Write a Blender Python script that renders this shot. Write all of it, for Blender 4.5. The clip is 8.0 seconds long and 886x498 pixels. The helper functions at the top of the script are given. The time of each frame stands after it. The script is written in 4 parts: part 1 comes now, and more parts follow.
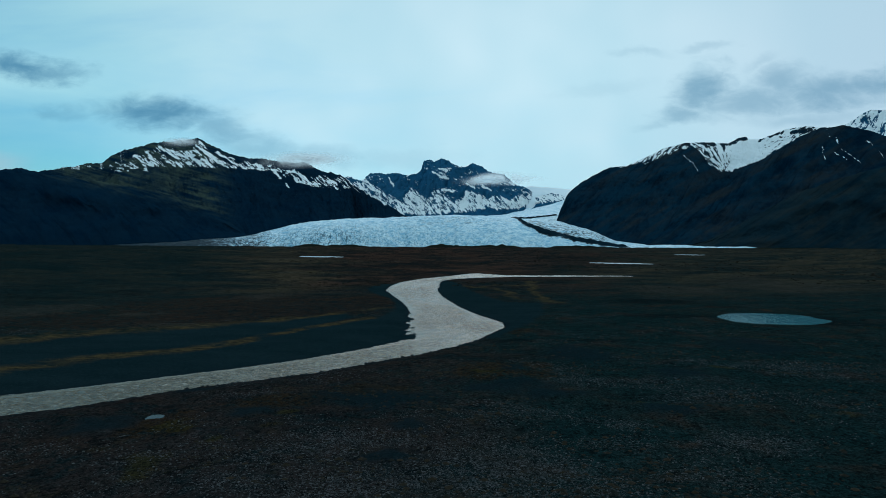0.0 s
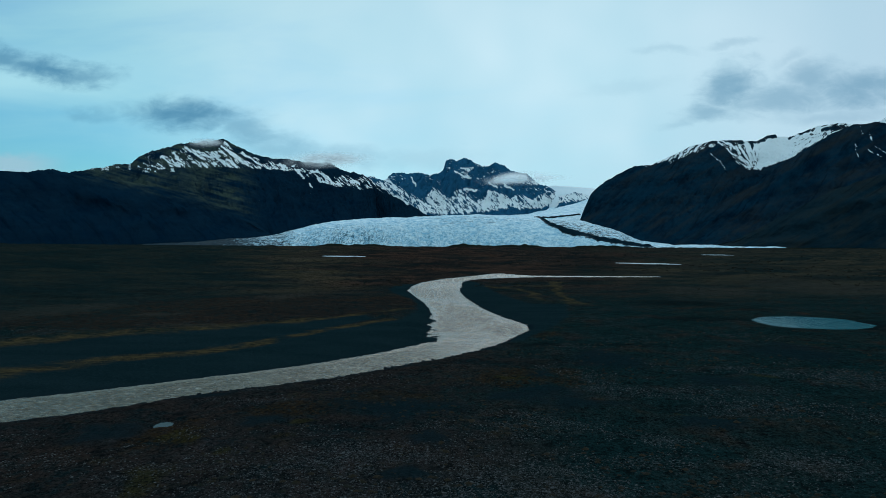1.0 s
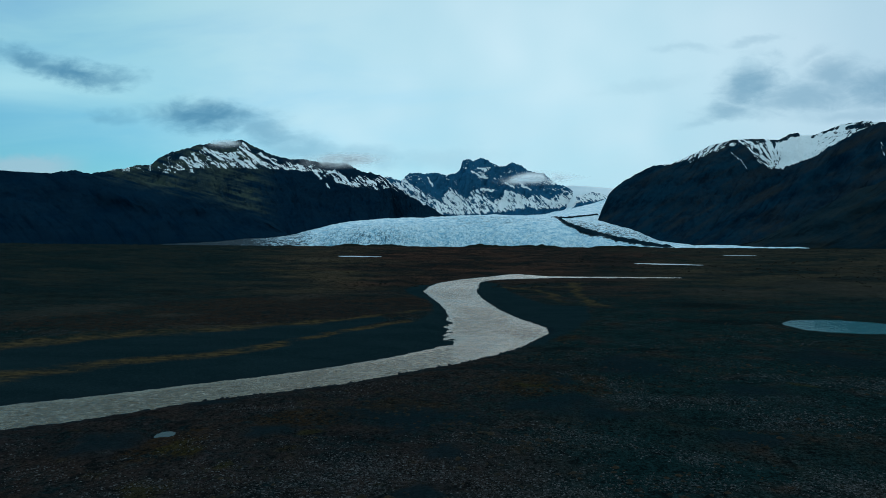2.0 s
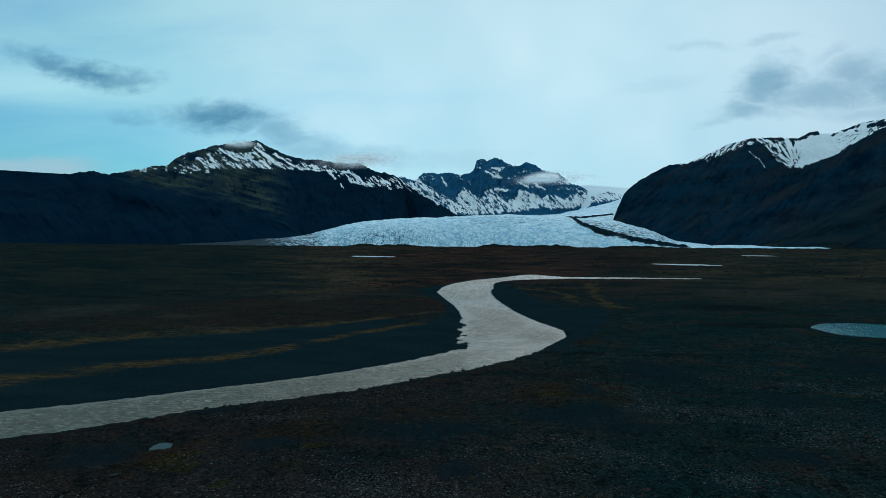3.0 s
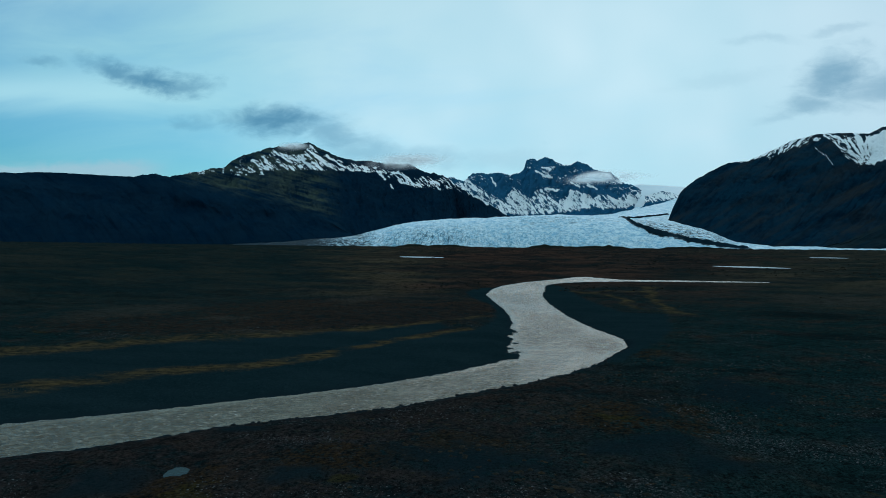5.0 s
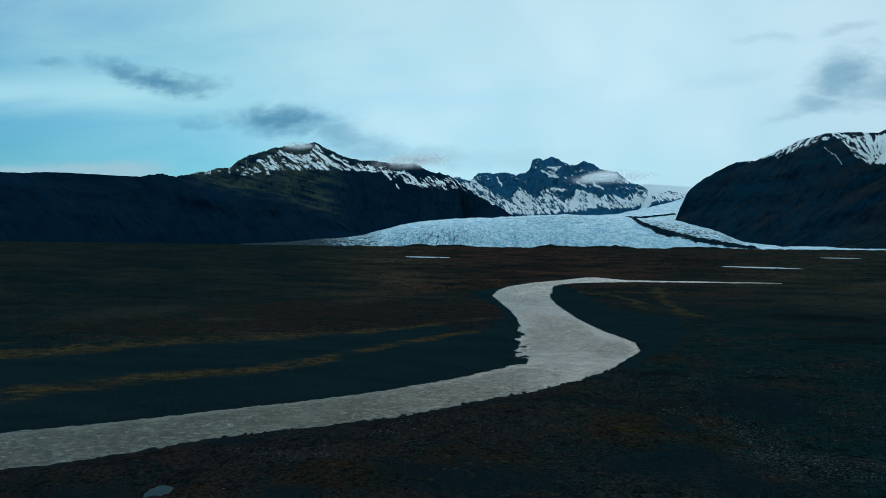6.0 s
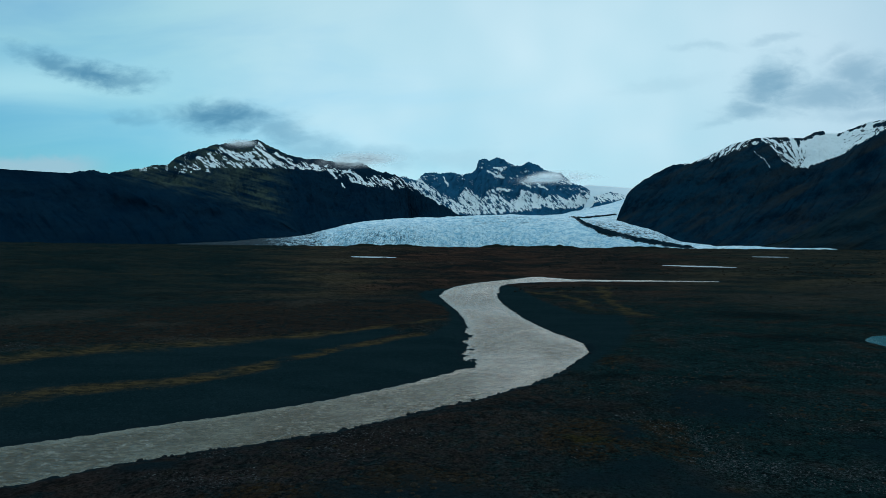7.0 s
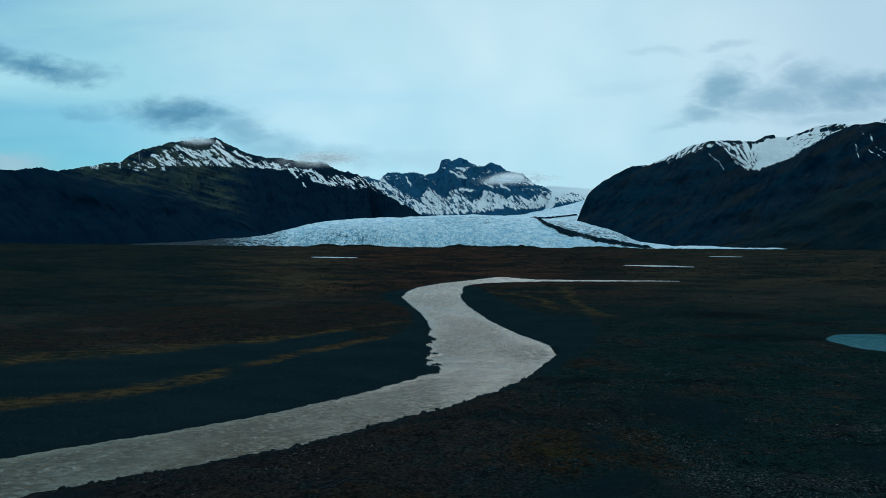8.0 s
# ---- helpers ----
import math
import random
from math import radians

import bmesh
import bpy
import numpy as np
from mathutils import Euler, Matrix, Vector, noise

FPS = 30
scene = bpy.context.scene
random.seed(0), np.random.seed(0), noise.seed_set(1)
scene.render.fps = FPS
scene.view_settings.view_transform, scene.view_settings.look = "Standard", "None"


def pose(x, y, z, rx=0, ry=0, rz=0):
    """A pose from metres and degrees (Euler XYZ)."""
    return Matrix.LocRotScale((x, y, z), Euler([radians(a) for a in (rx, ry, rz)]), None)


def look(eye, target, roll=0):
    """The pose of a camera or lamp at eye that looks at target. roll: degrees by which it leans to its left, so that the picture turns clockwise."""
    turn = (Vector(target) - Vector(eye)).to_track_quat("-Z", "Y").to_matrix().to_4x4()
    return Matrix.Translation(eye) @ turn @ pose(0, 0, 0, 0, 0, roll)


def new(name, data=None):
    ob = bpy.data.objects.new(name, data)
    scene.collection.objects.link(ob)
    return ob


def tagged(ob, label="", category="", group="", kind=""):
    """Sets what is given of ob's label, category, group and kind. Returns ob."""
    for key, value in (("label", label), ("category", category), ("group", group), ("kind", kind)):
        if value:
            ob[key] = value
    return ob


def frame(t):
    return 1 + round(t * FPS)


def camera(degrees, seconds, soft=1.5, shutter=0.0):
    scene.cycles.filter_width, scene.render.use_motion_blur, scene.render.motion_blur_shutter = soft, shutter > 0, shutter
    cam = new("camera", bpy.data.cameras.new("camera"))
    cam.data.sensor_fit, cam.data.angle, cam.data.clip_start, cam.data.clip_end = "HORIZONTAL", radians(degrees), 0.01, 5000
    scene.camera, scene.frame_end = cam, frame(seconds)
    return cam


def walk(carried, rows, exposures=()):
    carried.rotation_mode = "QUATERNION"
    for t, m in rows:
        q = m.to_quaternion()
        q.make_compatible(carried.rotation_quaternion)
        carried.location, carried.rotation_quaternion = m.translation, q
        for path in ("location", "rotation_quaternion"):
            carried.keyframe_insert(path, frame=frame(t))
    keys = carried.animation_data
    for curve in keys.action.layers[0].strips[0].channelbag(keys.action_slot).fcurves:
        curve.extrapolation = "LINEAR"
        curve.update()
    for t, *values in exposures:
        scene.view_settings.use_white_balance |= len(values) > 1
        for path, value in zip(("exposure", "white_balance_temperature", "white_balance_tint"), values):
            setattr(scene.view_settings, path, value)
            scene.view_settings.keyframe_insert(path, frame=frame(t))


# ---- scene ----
# ---------------------------------------------------------------- camera
PATH = [
    (0, (0.00, 0.00, 30.00), (0.00, 100.00, 29.88), -0.44),
    (0.5, (0.02, 3.45, 30.05), (-1.81, 103.43, 29.92), -0.40),
    (1, (-0.05, 6.77, 30.12), (-3.74, 106.70, 29.96), -0.38),
    (1.5, (-0.19, 10.22, 30.11), (-5.63, 110.07, 29.96), -0.36),
    (1.7, (-0.27, 11.50, 30.11), (-6.15, 111.33, 29.98), -0.35),
    (2.8, (-0.66, 18.81, 30.15), (-8.79, 118.48, 30.06), -0.31),
    (3, (-0.74, 20.13, 30.20), (-9.47, 119.75, 30.10), -0.31),
    (3.5, (-1.03, 23.39, 30.29), (-11.69, 122.82, 30.20), -0.26),
    (4, (-1.32, 26.62, 30.36), (-14.20, 125.78, 30.30), -0.22),
    (4.5, (-1.66, 29.85, 30.44), (-16.79, 128.70, 30.40), -0.18),
    (4.7, (-1.80, 31.12, 30.49), (-17.69, 129.85, 30.47), -0.17),
    (5.8, (-2.92, 38.48, 30.62), (-20.73, 136.88, 30.63), -0.13),
    (6, (-3.11, 39.84, 30.61), (-20.84, 138.25, 30.60), -0.12),
    (6.5, (-3.51, 43.32, 30.66), (-18.16, 142.24, 30.62), -0.14),
    (7, (-3.88, 46.94, 30.68), (-12.86, 146.54, 30.60), -0.20),
    (7.5, (-4.19, 50.55, 30.65), (-9.10, 150.43, 30.57), -0.25),
    (8, (-4.44, 54.12, 30.61), (-7.26, 154.08, 30.53), -0.26),
]
cam = camera(72.6, 8.0, soft=0.5)
walk(cam, [(t, look(eye, target, roll)) for t, eye, target, roll in PATH], [(0, 0.0), (8, 0.0)])


# ---------------------------------------------------------------- node helpers
class Nodes:
    """A small builder for node trees."""

    def __init__(self, tree):
        self.tree = tree
        tree.nodes.clear()

    def add(self, kind, out=0, **values):
        node = self.tree.nodes.new(kind)
        for key, value in values.items():
            key = key.replace("_", " ")
            socket = node.inputs[int(key[1:])] if key[0] == "i" and key[1:].isdigit() else node.inputs[key]
            self.put(socket, value)
        return node.outputs[out] if len(node.outputs) else node

    def put(self, socket, value):
        if isinstance(value, bpy.types.NodeSocket):
            self.tree.links.new(value, socket)
        elif isinstance(value, tuple) and len(value) == 3 and socket.type == "RGBA":
            socket.default_value = (*value, 1)
        else:
            socket.default_value = value

    def math(self, op, a, b=0.0, c=0.0, clamp=False):
        made = self.add("ShaderNodeMath", i0=a, i1=b, i2=c)
        made.node.operation, made.node.use_clamp = op, clamp
        return made

    def mix(self, f, a, b, blend="MIX"):
        node = self.tree.nodes.new("ShaderNodeMix")
        node.data_type, node.blend_type = "RGBA", blend
        for n, v in ((0, f), (6, a), (7, b)):
            self.put(node.inputs[n], v)
        return node.outputs[2]

    def noise(self, vector, scale, detail=4.0, rough=0.55, distort=0.0):
        return self.add("ShaderNodeTexNoise", Vector=vector, Scale=scale, Detail=detail, Roughness=rough, Distortion=distort)

    def step(self, v, lo, hi, a=0.0, b=1.0):
        node = self.tree.nodes.new("ShaderNodeMapRange")
        node.interpolation_type = "SMOOTHSTEP"
        for n, x in enumerate((v, lo, hi, a, b)):
            self.put(node.inputs[n], x)
        return node.outputs[0]

    def attr(self, name):
        made = self.add("ShaderNodeAttribute", out=2)
        made.node.attribute_name = name
        return made

    def place(self, sx=1.0, sy=1.0, sz=1.0):
        p = self.add("ShaderNodeNewGeometry")
        return self.add("ShaderNodeMapping", Vector=p, Scale=Vector((sx, sy, sz)))

    def bump(self, height, strength, distance):
        return self.add("ShaderNodeBump", Height=height, Strength=strength, Distance=distance)

    def surface(self, colour, rough=0.9, normal=None, **more):
        values = {"Base_Color": colour, "Roughness": rough, **more}
        if normal is not None:
            values["Normal"] = normal
        shader = self.add("ShaderNodeBsdfPrincipled", **values)
        self.add("ShaderNodeOutputMaterial", Surface=shader)


def material(name):
    m = bpy.data.materials.new(name)
    m.use_nodes = True
    return m, Nodes(m.node_tree)


# ---------------------------------------------------------------- sky and sun
SUN_UP, SUN_BEARING = 34.0, 6.0
world = bpy.data.worlds.new("world")
scene.world = world
world.use_nodes = True
n = Nodes(world.node_tree)
way = n.add("ShaderNodeTexCoord")
sep = n.add("ShaderNodeSeparateXYZ", Vector=way).node
sx, sy, sz = sep.outputs
ahead = n.math("MAXIMUM", sy, 0.15)
pu, pv = n.math("DIVIDE", sx, ahead), n.math("DIVIDE", sz, ahead)
flat = n.add("ShaderNodeCombineXYZ", X=pu, Y=pv, Z=0.0)
clear = n.add("ShaderNodeTexSky")
air = clear.node
air.sky_type, air.sun_disc, air.sun_elevation, air.sun_rotation = "NISHITA", False, radians(SUN_UP), radians(SUN_BEARING)
air.air_density, air.dust_density, air.ozone_density = 1.4, 0.6, 2.0
clear = n.mix(1.0, clear, (0.025, 0.069, 0.094), "MULTIPLY")
# a high veil of stratus: thin low on one side, thick ahead, layered by stretched noise
streak = n.noise(n.add("ShaderNodeMapping", Vector=flat, Scale=(1.6, 7.0, 1.0), Rotation=(0, 0, radians(-4))), 1.3, 5.0, 0.55, 0.4)
thin = n.math("ADD", n.math("MULTIPLY", pu, 0.55), n.math("MULTIPLY", pv, 1.0))
veil = n.math("ADD", n.math("ADD", thin, 0.61), n.math("MULTIPLY", n.math("SUBTRACT", streak, 0.5), 0.75))
veil = n.step(veil, 0.05, 0.95)
white = n.mix(n.step(n.noise(flat, 2.2, 3.0), 0.3, 0.75), (0.44, 0.73, 0.86), (0.67, 0.88, 0.98))
# the veil greys towards the far side and overhead
white = n.mix(n.step(pu, -0.05, -0.75), white, (0.340, 0.690, 0.775))
white = n.mix(n.step(pu, 0.15, 0.8), white, (0.46, 0.66, 0.80))
white = n.mix(n.step(pv, 0.24, 0.75), white, (0.41, 0.63, 0.75))
sky = n.mix(veil, clear, white)
# a paler layer across the clear side, below the torn stratus
layer = n.math("SUBTRACT", pv, n.math("SUBTRACT", 0.275, n.math("MULTIPLY", pu, 0.03)))
layer = n.math("MULTIPLY", n.step(n.math("ABSOLUTE", n.math("ADD", layer, n.math("MULTIPLY", n.math("SUBTRACT", streak, 0.5), 0.06))), 0.065, 0.0), n.step(pu, -0.35, -0.80))
sky = n.mix(n.math("MULTIPLY", layer, 0.65), sky, (0.46, 0.79, 0.88))
# torn grey stratus
drift = n.add("ShaderNodeTexNoise", out=1, Vector=n.add("ShaderNodeMapping", Vector=flat, Scale=(1.0, 1.7, 1.0)), Scale=13.0, Detail=5.0, Roughness=0.6)
drift = n.add("ShaderNodeSeparateXYZ", Vector=drift).node
wu = n.math("ADD", pu, n.math("MULTIPLY", n.math("SUBTRACT", drift.outputs[0], 0.5), 0.085))
wv = n.math("ADD", pv, n.math("MULTIPLY", n.math("SUBTRACT", drift.outputs[1], 0.5), 0.050))
warp = n.noise(n.add("ShaderNodeMapping", Vector=flat, Scale=(1.0, 2.2, 1.0), Rotation=(0, 0, radians(12))), 17.0, 6.0, 0.62, 0.6)
grain = n.math("MULTIPLY", n.math("SUBTRACT", warp, 0.52), 1.5)
dark = None
CLOUDS_WEST = [(-0.942, 0.362, 0.045, 0.009, -8, 0.45), (-0.785, 0.331, 0.060, 0.016, -22, 0.85), (-0.700, 0.306, 0.085, 0.018, -8, 1.0), (-0.650, 0.299, 0.065, 0.013, -4, 0.75),
               (-0.463, 0.226, 0.088, 0.023, -3, 1.0), (-0.374, 0.205, 0.070, 0.021, -20, 0.55), (-0.300, 0.172, 0.085, 0.020, -16, 0.40), (-0.203, 0.157, 0.075, 0.014, -4, 0.30),
               (-0.638, 0.233, 0.036, 0.010, -8, 0.34), (-0.57, 0.236, 0.03, 0.008, -8, 0.25), (-0.08, 0.150, 0.09, 0.014, 0, 0.14)]
CLOUDS_EAST = [(0.434, 0.258, 0.042, 0.032, 30, 0.72), (0.402, 0.218, 0.045, 0.014, 5, 0.55), (0.355, 0.205, 0.030, 0.008, 10, 0.2), (0.565, 0.272, 0.050, 0.026, 10, 0.55), (0.510, 0.238, 0.090, 0.024, 3, 0.55), (0.645, 0.254, 0.085, 0.027, 0, 0.66),
               (0.715, 0.268, 0.055, 0.022, 5, 0.66), (0.80, 0.27, 0.08, 0.02, 0, 0.5), (0.439, 0.330, 0.042, 0.007, 6, 0.24), (0.331, 0.318, 0.042, 0.008, -4, 0.18), (0.60, 0.212, 0.10, 0.014, 2, 0.30), (0.53, 0.305, 0.03, 0.012, 20, 0.22), (0.27, 0.262, 0.07, 0.010, 3, 0.10)]
for u0, v0, su, sv, lean, power in CLOUDS_WEST + CLOUDS_EAST:
    c, s = math.cos(radians(lean)), math.sin(radians(lean))
    du, dv = n.math("SUBTRACT", wu, u0), n.math("SUBTRACT", wv, v0)
    a = n.math("DIVIDE", n.math("ADD", n.math("MULTIPLY", du, c), n.math("MULTIPLY", dv, s)), su)
    b = n.math("DIVIDE", n.math("SUBTRACT", n.math("MULTIPLY", dv, c), n.math("MULTIPLY", du, s)), sv)
    d = n.math("SQRT", n.math("ADD", n.math("MULTIPLY", a, a), n.math("MULTIPLY", b, b)))
    blob = n.math("MULTIPLY", n.step(n.math("ADD", d, n.math("MULTIPLY", grain, 1.0)), 1.7, 0.0), power)
    dark = blob if dark is None else n.math("MAXIMUM", dark, blob)
sky = n.mix(n.math("MULTIPLY", dark, 0.92), sky, (0.080, 0.262, 0.425))
# pale cloud bank low on the clear side
bank = n.math("MULTIPLY", n.step(pu, -0.66, -0.76), n.step(n.math("ADD", pv, n.math("MULTIPLY", grain, 0.02)), 0.172, 0.150))
sky = n.mix(n.math("MULTIPLY", bank, 0.75), sky, (0.36, 0.55, 0.66))
n.add("ShaderNodeOutputWorld", Surface=n.add("ShaderNodeBackground", Color=sky, Strength=1.0))

sun = new("sun", bpy.data.lights.new("sun", "SUN"))
sun.data.energy, sun.data.angle, sun.data.color = 0.55, radians(25), (1.0, 0.98, 0.95)
up, side = radians(SUN_UP), radians(SUN_BEARING)
sun.matrix_world = look((math.sin(side) * math.cos(up) * 500, math.cos(side) * math.cos(up) * 500, math.sin(up) * 500), (0, 0, 0))

# ---------------------------------------------------------------- materials
ground_mat, n = material("tundra_ground")
p = n.place()
big, mid, small, fine = n.noise(p, 0.011, 4), n.noise(p, 0.07, 5, 0.6), n.noise(p, 0.45, 5, 0.68), n.noise(p, 2.6, 5, 0.75)
lumpy = n.math("ADD", n.math("MULTIPLY", small, 0.55), n.math("MULTIPLY", fine, 0.45))
base = n.mix(n.step(mid, 0.36, 0.66), (0.0075, 0.0165, 0.0170), (0.0270, 0.0215, 0.0180))
# heath: rusty dwarf shrub, ochre moss, bare blue-grey sand
base = n.mix(n.math("MULTIPLY", n.step(big, 0.47, 0.62), n.step(lumpy, 0.42, 0.60)), base, (0.0480, 0.0225, 0.0115))
base = n.mix(n.math("MULTIPLY", n.step(n.noise(n.place(1, 1.5, 1), 0.13, 5, 0.65), 0.58, 0.72), 0.8), base, (0.0330, 0.0230, 0.0080))
sandy = n.step(n.noise(n.place(0.7, 1.3, 1), 0.045, 5, 0.62), 0.52, 0.60)
base = n.mix(n.math("MULTIPLY", sandy, 0.85), base, (0.0055, 0.0160, 0.0170))
# far heath in long bands
rust = n.mix(n.step(n.noise(n.place(0.50, 1, 1), 0.026, 6, 0.70), 0.40, 0.62), (0.0160, 0.0140, 0.0125), (0.0740, 0.0345, 0.0220))
rust = n.mix(n.math("MULTIPLY", n.step(n.noise(n.place(0.42, 1, 1), 0.030, 6, 0.68, 0.5), 0.60, 0.72), 0.8), rust, (0.0860, 0.0500, 0.0270))
rust = n.mix(n.math("MULTIPLY", n.step(n.noise(n.place(0.55, 1, 1), 0.018, 5, 0.66), 0.55, 0.66), 0.85), rust, (0.0050, 0.0105, 0.0105))
green = n.mix(n.step(n.noise(n.place(0.5, 1, 1), 0.024, 6, 0.70), 0.40, 0.62), (0.0130, 0.0195, 0.0175), (0.0720, 0.0530, 0.0300))
rust = n.mix(n.math("MULTIPLY", n.attr("east"), 0.8), rust, green)
pale = n.math("MULTIPLY", n.step(n.noise(n.place(0.42, 1, 1), 0.017, 5, 0.66), 0.58, 0.68), n.step(n.noise(p, 0.6, 5, 0.75), 0.42, 0.60))
rust = n.mix(n.math("MULTIPLY", pale, 0.8), rust, (0.066, 0.055, 0.045))
rust = n.mix(n.math("MULTIPLY", n.step(n.noise(n.place(0.8, 1, 1), 0.20, 5, 0.72), 0.53, 0.64), 0.75), rust, (0.0050, 0.0085, 0.0085))
rust = n.mix(n.math("MULTIPLY", n.attr("west"), 0.66), rust, (0.0050, 0.0155, 0.0160))
lines = n.math("MULTIPLY", n.step(n.noise(n.place(0.14, 1, 1), 0.022, 6, 0.70), 0.57, 0.66), n.attr("west"))
rust = n.mix(n.math("MULTIPLY", lines, 0.6), rust, (0.038, 0.034, 0.023))
base = n.mix(n.attr("far"), base, rust)
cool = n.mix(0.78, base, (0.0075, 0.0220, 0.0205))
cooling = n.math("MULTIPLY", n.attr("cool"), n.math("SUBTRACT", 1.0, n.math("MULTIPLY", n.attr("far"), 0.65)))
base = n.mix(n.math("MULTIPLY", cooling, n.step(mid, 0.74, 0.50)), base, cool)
# soft shade of hollows put into the colour as black, and ochre moss between
hollow_shade = n.step(n.noise(n.place(0.55, 1.5, 1), 0.032, 4, 0.55), 0.57, 0.66)
base = n.mix(n.math("MULTIPLY", hollow_shade, 0.35), base, (0.0022, 0.0050, 0.0055))
ochre = n.math("MULTIPLY", n.step(n.noise(n.place(0.8, 1.3, 1), 0.06, 5, 0.68, 0.4), 0.60, 0.70), n.step(small, 0.40, 0.56))
base = n.mix(n.math("MULTIPLY", ochre, n.math("SUBTRACT", 0.75, n.math("MULTIPLY", n.attr("far"), 0.75))), base, (0.0420, 0.0270, 0.0085))
# scree of small pale stones
pebbly = n.math("MULTIPLY", n.math("MAXIMUM", n.math("MULTIPLY", n.step(n.noise(p, 0.042, 6, 0.70), 0.45, 0.60), 0.45), n.step(n.math("ADD", n.attr("stony"), n.math("MULTIPLY", n.math("SUBTRACT", small, 0.5), 1.2)), 0.25, 0.80)), n.math("SUBTRACT", 1.0, n.math("MULTIPLY", n.attr("far"), 0.8)))
pebbly = n.math("MULTIPLY", pebbly, n.math("SUBTRACT", 1.0, n.math("MULTIPLY", sandy, 0.9)))
speck = n.math("MULTIPLY", n.step(fine, 0.54, 0.60), pebbly)
base = n.mix(n.math("MULTIPLY", speck, 0.85), base, (0.066, 0.066, 0.067))
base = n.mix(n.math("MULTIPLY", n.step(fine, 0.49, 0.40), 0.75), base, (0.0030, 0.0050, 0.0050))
base = n.mix(n.math("MULTIPLY", n.attr("umber"), n.math("MULTIPLY", n.step(lumpy, 0.40, 0.58), 0.7)), base, (0.0250, 0.0165, 0.0145))
torn = n.math("MULTIPLY", n.math("SUBTRACT", lumpy, 0.5), 1.6)
brown = n.math("MULTIPLY", n.step(n.math("ADD", n.attr("brown"), torn), 0.30, 0.75), n.step(small, 0.36, 0.60))
base = n.mix(n.math("MULTIPLY", brown, 0.85), base, n.mix(fine, (0.012, 0.009, 0.008), (0.040, 0.024, 0.016)))
paler = n.math("MULTIPLY", n.step(n.math("ADD", n.attr("pale"), torn), 0.35, 0.85), n.step(fine, 0.36, 0.60))
base = n.mix(n.math("MULTIPLY", paler, 0.7), base, (0.0480, 0.0400, 0.0300))
rusty = n.math("MULTIPLY", n.step(n.math("ADD", n.attr("rusty"), torn), 0.32, 0.80), n.step(n.noise(p, 0.9, 5, 0.7), 0.36, 0.58))
base = n.mix(n.math("MULTIPLY", rusty, 0.85), base, n.mix(small, (0.0110, 0.0085, 0.0060), (0.0390, 0.0215, 0.0095)))
sand = n.step(n.math("ADD", n.attr("mound"), n.math("MULTIPLY", torn, 1.3)), 0.30, 0.90)
base = n.mix(n.math("MULTIPLY", sand, 0.80), base, n.mix(n.step(fine, 0.35, 0.65), (0.0045, 0.0118, 0.0140), (0.0080, 0.0165, 0.0190)))
base = n.mix(n.math("MULTIPLY", n.step(n.math("ADD", n.attr("hollow"), torn), 0.30, 0.95), 0.6), base, (0.0030, 0.0060, 0.0068))
base = n.mix(n.math("MULTIPLY", n.step(n.math("ADD", n.attr("ochre"), torn), 0.40, 0.95), 0.55), base, n.mix(fine, (0.016, 0.014, 0.004), (0.046, 0.036, 0.010)))
# clumpy mottling: near black at the noise's lows, paler at its highs
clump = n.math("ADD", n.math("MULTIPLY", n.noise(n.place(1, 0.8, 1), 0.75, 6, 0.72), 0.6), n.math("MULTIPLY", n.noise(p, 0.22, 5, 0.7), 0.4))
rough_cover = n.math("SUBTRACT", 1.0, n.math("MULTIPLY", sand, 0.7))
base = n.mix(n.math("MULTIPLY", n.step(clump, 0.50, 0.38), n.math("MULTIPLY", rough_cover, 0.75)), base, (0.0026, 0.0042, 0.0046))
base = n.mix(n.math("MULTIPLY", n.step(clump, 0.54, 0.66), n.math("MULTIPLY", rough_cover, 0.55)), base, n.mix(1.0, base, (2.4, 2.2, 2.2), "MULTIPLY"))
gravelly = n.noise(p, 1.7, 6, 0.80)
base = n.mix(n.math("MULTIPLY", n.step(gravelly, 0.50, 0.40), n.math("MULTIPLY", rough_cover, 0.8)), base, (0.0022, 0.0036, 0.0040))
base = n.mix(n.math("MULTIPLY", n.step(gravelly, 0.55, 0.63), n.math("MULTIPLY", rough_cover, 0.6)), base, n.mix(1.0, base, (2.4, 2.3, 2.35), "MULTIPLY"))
base = n.mix(1.0, base, (0.92, 1.0, 1.09), "MULTIPLY")
bar = n.mix(n.step(n.noise(n.place(0.35, 1, 1), 0.08, 5, 0.62), 0.35, 0.68), (0.0052, 0.0148, 0.0176), (0.0082, 0.0195, 0.0230))
bar = n.mix(n.math("MULTIPLY", n.step(n.noise(p, 0.9, 5, 0.75), 0.50, 0.64), 0.55), bar, (0.0110, 0.0260, 0.0310))
bar = n.mix(n.math("MULTIPLY", n.step(fine, 0.53, 0.66), 0.5), bar, (0.017, 0.034, 0.041))
bar = n.mix(n.math("MULTIPLY", n.step(fine, 0.47, 0.36), 0.7), bar, (0.0025, 0.0080, 0.0105))
ragged = n.math("MULTIPLY", n.math("SUBTRACT", small, 0.5), 0.8)
base = n.mix(n.step(n.math("ADD", n.attr("bar"), n.math("MULTIPLY", ragged, 1.3)), 0.36, 0.64), base, bar)
straw = n.mix(n.step(n.noise(n.place(0.5, 1, 1), 0.5, 6, 0.75), 0.36, 0.64), (0.013, 0.014, 0.011), (0.080, 0.056, 0.026))
base = n.mix(n.math("MULTIPLY", n.step(n.math("ADD", n.attr("grass"), n.math("MULTIPLY", ragged, 1.5)), 0.10, 1.10), 0.85), base, straw)
